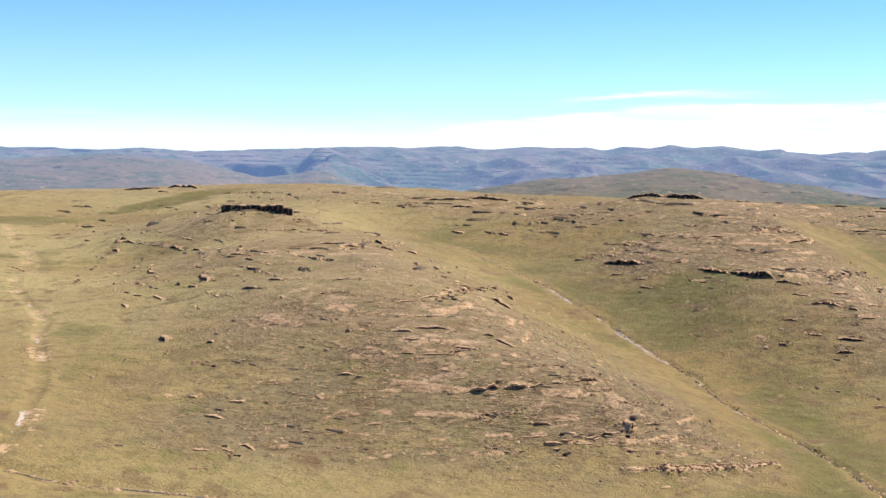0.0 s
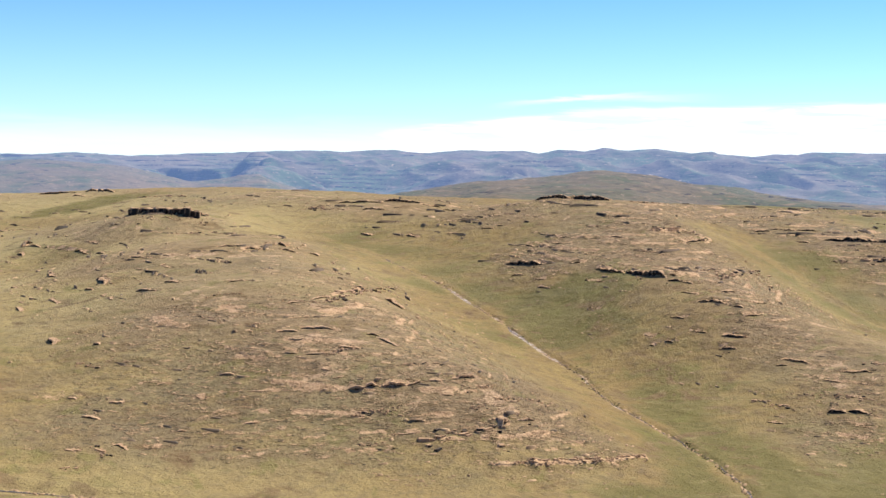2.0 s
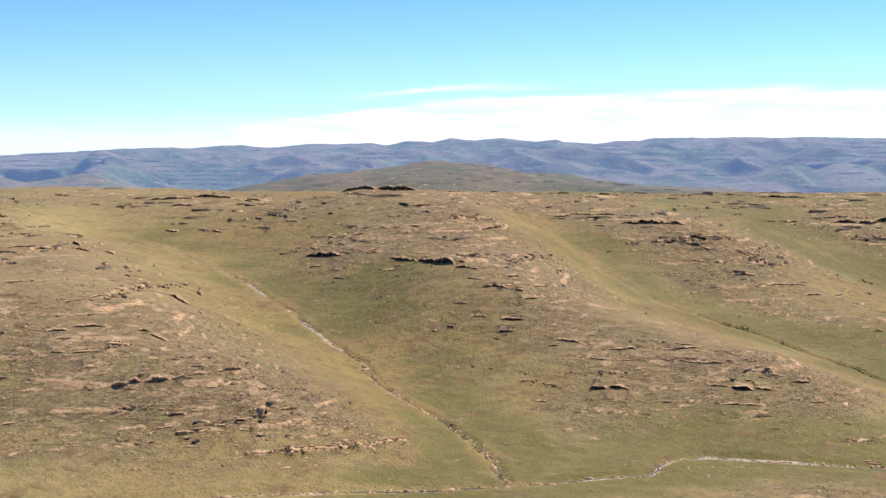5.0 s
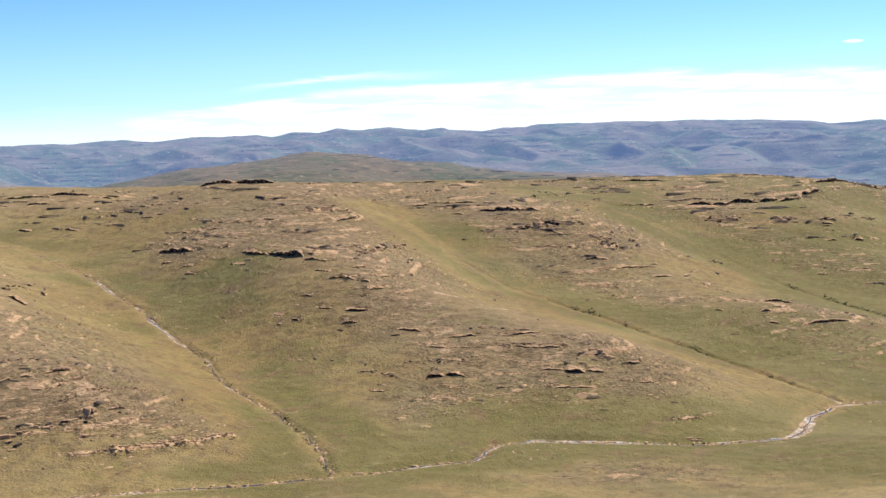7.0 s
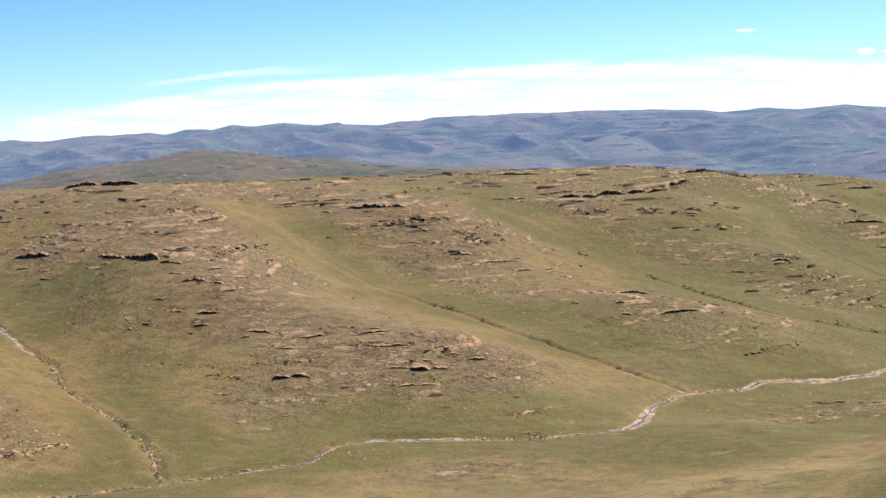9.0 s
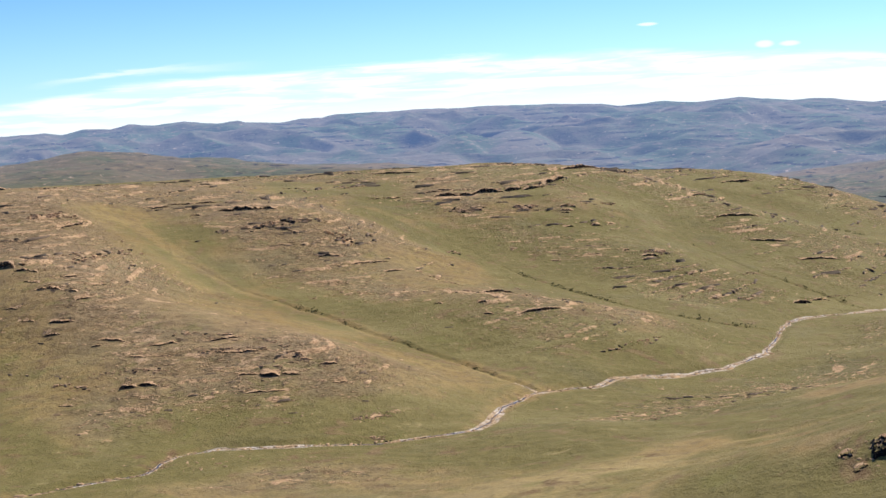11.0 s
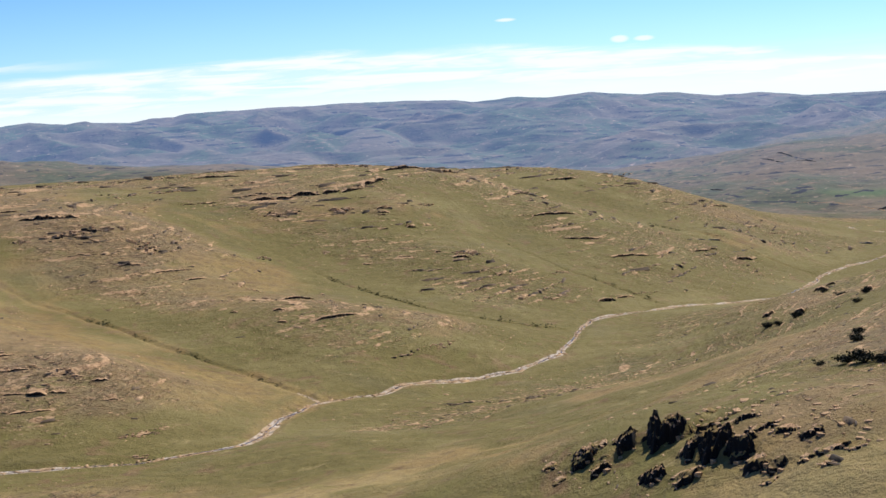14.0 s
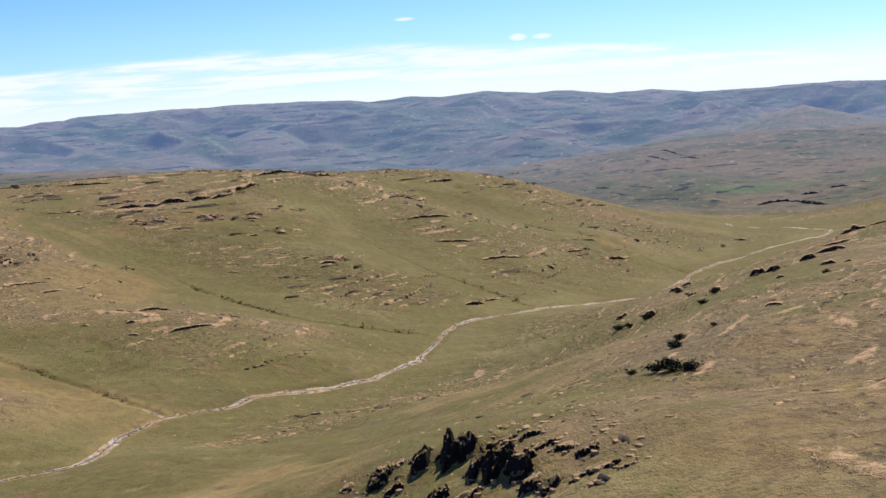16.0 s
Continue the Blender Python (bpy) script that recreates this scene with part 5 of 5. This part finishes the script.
# ---- loose stones, too many to count ----
def scatter(name, xs, ys, sizes, label, seed, mat=LOOSE, long=(1.2, 3.4), sink=0.18, tall=(0.25, 0.6)):
    """One mesh of small eight-cornered stones."""
    r = np.random.RandomState(seed)
    n = len(xs)
    zs = land(xs, ys)
    box = np.array([(-1, -1, -1), (1, -1, -1), (1, 1, -1), (-1, 1, -1), (-0.75, -0.75, 1), (0.75, -0.75, 1), (0.75, 0.75, 1), (-0.75, 0.75, 1)]) * 0.5
    v = box[None] * (1 + r.uniform(-0.35, 0.35, (n, 8, 3)))
    v = v * (sizes[:, None] * np.stack([r.uniform(*long, n), r.uniform(0.7, 1.2, n), r.uniform(*tall, n)], 1))[:, None, :]
    a = np.arctan2(plate(xs + 3, ys) - plate(xs - 3, ys), plate(xs, ys - 3) - plate(xs, ys + 3)) + r.normal(0, 0.35, n)
    c, s = np.cos(a)[:, None], np.sin(a)[:, None]
    co = np.stack([v[..., 0] * c - v[..., 1] * s + xs[:, None], v[..., 0] * s + v[..., 1] * c + ys[:, None], v[..., 2] + (zs + sizes * sink)[:, None]], -1)
    f = np.array([(4, 5, 6, 7), (0, 1, 5, 4), (1, 2, 6, 5), (2, 3, 7, 6), (3, 0, 4, 7)])
    faces = (f[None] + 8 * np.arange(n)[:, None, None]).reshape(-1, 4).astype(np.int32)
    me = bpy.data.meshes.new(name)
    me.vertices.add(n * 8)
    me.vertices.foreach_set("co", co.astype(np.float32).ravel())
    me.loops.add(faces.size)
    me.polygons.add(len(faces))
    me.loops.foreach_set("vertex_index", faces.ravel())
    me.polygons.foreach_set("loop_start", np.arange(0, faces.size, 4, dtype=np.int32))
    me.update(calc_edges=True)
    me.materials.append(mat)
    return tagged(new(name, me), label, "stones", kind="stuff")


def strewn(count, x0, x1, y0, y1, seed):
    """Places for stones: more of them where the ground is rugged and along the rock bands."""
    r = np.random.RandomState(seed)
    x, y = r.uniform(x0, x1, count), r.uniform(y0, y1, count)
    z = plate(x, y) + 0.75 * fbm(x, y, 42, 3, 11)
    rugged = step(-0.45, 0.3, fbm(x, y, 95, 3, 31) + 0.25)
    bed = np.minimum.reduce([near_line(x, y, line)[0] for line, _, _ in STREAMS])
    band = 0.5 + 0.5 * np.cos((z + 0.8 * cells(x / 60, y / 60, 41)) / 1.45 * 2 * math.pi + 3 * cells(x / 30, y / 30, 91))
    keep = r.rand(count) < (0.10 + 0.9 * rugged * band ** 3) * step(3, 20, bed) * step(-0.2, 0.7, fbm(x, y, 26, 3, 95))
    keep = keep & ((x < 150) | (y > 250) | (plate(x, y) > 20))
    return x[keep], y[keep]


sx, sy = strewn(60000, -160, 330, 250, 480, 1)
scatter("loose_stones", sx, sy, np.random.RandomState(2).gamma(1.6, 0.10, len(sx)) + 0.09, "small buff stones scattered over the spurs", 3)
sx, sy = strewn(56000, -220, 640, 440, 760, 4)
scatter("loose_stones", sx, sy, np.random.RandomState(5).gamma(1.6, 0.13, len(sx)) + 0.13, "small buff stones scattered over the upper slopes", 6)
sx, sy = strewn(26000, 195, 460, 60, 300, 7)
scatter("loose_stones", sx, sy, np.random.RandomState(8).gamma(1.7, 0.08, len(sx)) + 0.06, "small buff stones scattered over the near hill", 9)


def outcrops(count, x0, x1, y0, y1, gap, seed):
    """Places along level lines where thin beds of rock break the turf, in clusters."""
    r = np.random.RandomState(seed)
    x, y = r.uniform(x0, x1, count), r.uniform(y0, y1, count)
    lie = lambda x, y: plate(x, y) + 0.75 * fbm(x, y, 42, 3, 11) + 0.6 * cells(x / 35, y / 35, 45)
    for k in range(2):
        z, gx, gy = lie(x, y), (lie(x + 1, y) - lie(x - 1, y)) / 2, (lie(x, y + 1) - lie(x, y - 1)) / 2
        move = np.clip((gap * np.round(z / gap) - z) / np.maximum(gx ** 2 + gy ** 2, 0.004), -40, 40)
        x, y = x + gx * move, y + gy * move
    line = np.round(lie(x, y) / gap)
    bed = np.minimum.reduce([near_line(x, y, line)[0] for line, _, _ in STREAMS])
    here = step(0.08, 0.38, fbm(x + 71 * line, y - 43 * line, 24, 3, 161) + 0.3 * fbm(x, y, 90, 2, 163))
    keep = (r.rand(count) < here * step(14, 45, bed)) & (x > x0 - 9) & (x < x1 + 9)
    keep = keep & ((x < 150) | (y > 250) | (plate(x, y) > 20))
    x, y = x[keep], y[keep]
    return x + r.normal(0, 0.35, len(x)), y + r.normal(0, 0.35, len(x))


for i, (count, x0, x1, y0, y1, gap, size) in enumerate(((9000, -150, 300, 255, 430, 1.5, 0.27), (26000, -200, 700, 430, 620, 1.9, 0.40), (11000, -220, 680, 600, 820, 2.3, 0.5), (11000, 198, 540, 70, 330, 1.8, 0.22))):
    sx, sy = outcrops(count, x0, x1, y0, y1, gap, 30 + i)
    spread = np.random.RandomState(50 + i)
    few = spread.rand(len(sx)) < np.where(sx < 250, 0.55, 1.0) * np.where((sy > 640) & (sx < 330), 0.5, 1.0)
    sx, sy = sx[few], sy[few]
    n_dark = len(sx) * (4 if i == 2 else 3) // 10
    scatter("rock_outcrops", sx[:n_dark], sy[:n_dark], spread.gamma(2.2, 0.42 * size, n_dark) + 0.4 * size, "thin rock beds with painted dark shade that break the turf along level lines", 40 + i, DARK, (2.0, 6.0) if i in (0, 3) else (3.0, 10.0), 0.12 if i in (0, 3) else 0.2, (0.4, 0.8) if i in (0, 3) else (0.55, 1.15))
    scatter("rock_outcrops", sx[n_dark:], sy[n_dark:] + 0.8 * size, spread.gamma(2.0, 0.5 * size, len(sx) - n_dark) + 0.4 * size, "rusty buff rock beds that show along level lines", 45 + i, LOOSE, (1.2, 3.4), 0.08)
bank = np.concatenate([course(RIVER_COURSE, 0.35), course(STREAM_WEST[4:], 0.6)])
bank = bank + np.random.RandomState(10).normal(0, 0.65, bank.shape)
scatter("stream_stones", bank[:, 0], bank[:, 1], np.random.RandomState(11).gamma(1.7, 0.12, len(bank)) + 0.08, "pale stones along the stream beds", 12)


# ---- low green growth along the smaller streams ----
def thicket(name, p, sizes, label, seed):
    """Many small clumps of leaves in one mesh."""
    r = np.random.RandomState(seed)
    n, k = len(p), 18
    z = land(p[:, 0], p[:, 1])
    mid = np.concatenate([p, z[:, None]], 1)[:, None] + np.abs(r.normal(0, 0.42, (n, k, 3))) * np.sign(r.uniform(-1, 1, (n, k, 3)) + (0, 0, 0.9)) * sizes[:, None, None]
    a, b = r.normal(0, 1, (n, k, 3)), r.normal(0, 1, (n, k, 3))
    a = a / np.linalg.norm(a, axis=-1, keepdims=True) * (sizes[:, None] * r.uniform(0.12, 0.3, (n, k)))[..., None]
    b = b / np.linalg.norm(b, axis=-1, keepdims=True) * (sizes[:, None] * r.uniform(0.08, 0.18, (n, k)))[..., None]
    co = np.stack([mid - a, mid - b, mid + a, mid + b], 2)
    count = n * k
    me = bpy.data.meshes.new(name)
    me.vertices.add(count * 4)
    me.vertices.foreach_set("co", co.astype(np.float32).ravel())
    me.loops.add(count * 4)
    me.polygons.add(count)
    me.loops.foreach_set("vertex_index", np.arange(count * 4, dtype=np.int32))
    me.polygons.foreach_set("loop_start", np.arange(0, count * 4, 4, dtype=np.int32))
    me.update(calc_edges=True)
    me.materials.append(RUSH)
    return tagged(new(name, me), label, "bushes", kind="stuff")


growth = []
for line, start, gap in ((STREAM_MIDDLE, 3, 0.8), (STREAM_EAST, 2, 0.9), (STREAM_WEST, 8, 4.0), (GULLY_NEAR, 2, 2.0), (GULLY_FAR, 1, 1.6)):
    q = course(line[start:], gap)
    thick = np.random.RandomState(20).rand(len(q)) < step(-0.3, 0.4, cells(q[:, 0] / 15, q[:, 1] / 15, 97))
    growth.append(q[thick])
growth = np.concatenate(growth)
growth = growth + np.random.RandomState(21).normal(0, 0.9, growth.shape)
thicket("streamside_bushes", growth, np.random.RandomState(22).gamma(3.0, 0.2, len(growth)) + 0.25, "low dark green bushes and rushes along the small streams", 23)


# ---- shrubs ----
def shrub_parts(seed):
    """A low, ragged upland shrub two metres wide: forked stems and a crown of small leaves."""
    r = random.Random(seed)
    wood, leaf = bmesh.new(), bmesh.new()
    for i in range(7):
        lean, turn, reach = r.uniform(0.2, 1.1), r.uniform(0, 6.28), r.uniform(0.6, 1.15)
        tip = Vector((math.cos(turn) * math.sin(lean) * reach * 1.1, math.sin(turn) * math.sin(lean) * reach * 1.1, math.cos(lean) * reach + 0.1))
        m = Matrix.Translation(tip * 0.5) @ tip.to_track_quat("Z", "Y").to_matrix().to_4x4()
        bmesh.ops.create_cone(wood, cap_ends=True, segments=5, radius1=0.045, radius2=0.012, depth=tip.length, matrix=m)
        for k in range(95):
            p = tip * r.uniform(0.35, 1.1) + Vector((r.gauss(0, 0.17), r.gauss(0, 0.17), r.gauss(0, 0.13)))
            p.z = max(p.z, 0.03)
            s = r.uniform(0.06, 0.14)
            turn_leaf = Euler((r.uniform(0, 3), r.uniform(0, 3), r.uniform(0, 6))).to_matrix()
            leaf.faces.new([leaf.verts.new(p + turn_leaf @ Vector(c) * s) for c in ((-1, 0, 0), (0, -0.55, 0.1), (1, 0, 0), (0, 0.55, 0.1))])
    made = []
    for name, bm, mat in (("stem", wood, BARK), ("foliage", leaf, LEAF)):
        me = bpy.data.meshes.new(name)
        bm.to_mesh(me)
        bm.free()
        me.materials.append(mat)
        made.append((name, me))
    return made


SHRUBS = [(257.5, 129.3, 3.7), (257.3, 125.6, 4.3), (257.6, 122.7, 3.6), (274.9, 145.1, 3.6), (282.6, 153.2, 2.7), (380, 207.5, 2.7), (363.3, 273, 4.2), (365.4, 270.3, 3.0),
          (369.5, 267.4, 4.0), (391.7, 273.2, 3.6), (385.9, 256, 3.6), (369, 242.8, 3.0), (290.6, 152, 1.7), (409, 299, 3.0), (255.8, 134.4, 2.1), (309.7, 156.4, 2.0)]
patterns = [shrub_parts(500 + i) for i in range(3)]
heights = land(np.array([s[0] for s in SHRUBS]), np.array([s[1] for s in SHRUBS]))
for i, ((x, y, wide), z) in enumerate(zip(SHRUBS, heights)):
    ob = new("shrub")
    ob.location, ob.rotation_euler, ob.scale = (x, y, float(z) - 0.05), (0, 0, rng.uniform(0, 6.3)), (wide / 1.75, wide / 1.75, wide / 2.6)
    tagged(ob, "dark low ragged shrub on the near hillside", "shrub", "hillside shrubs")
    for name, me in patterns[i % 3]:
        part = new(name, me)
        part.parent = ob
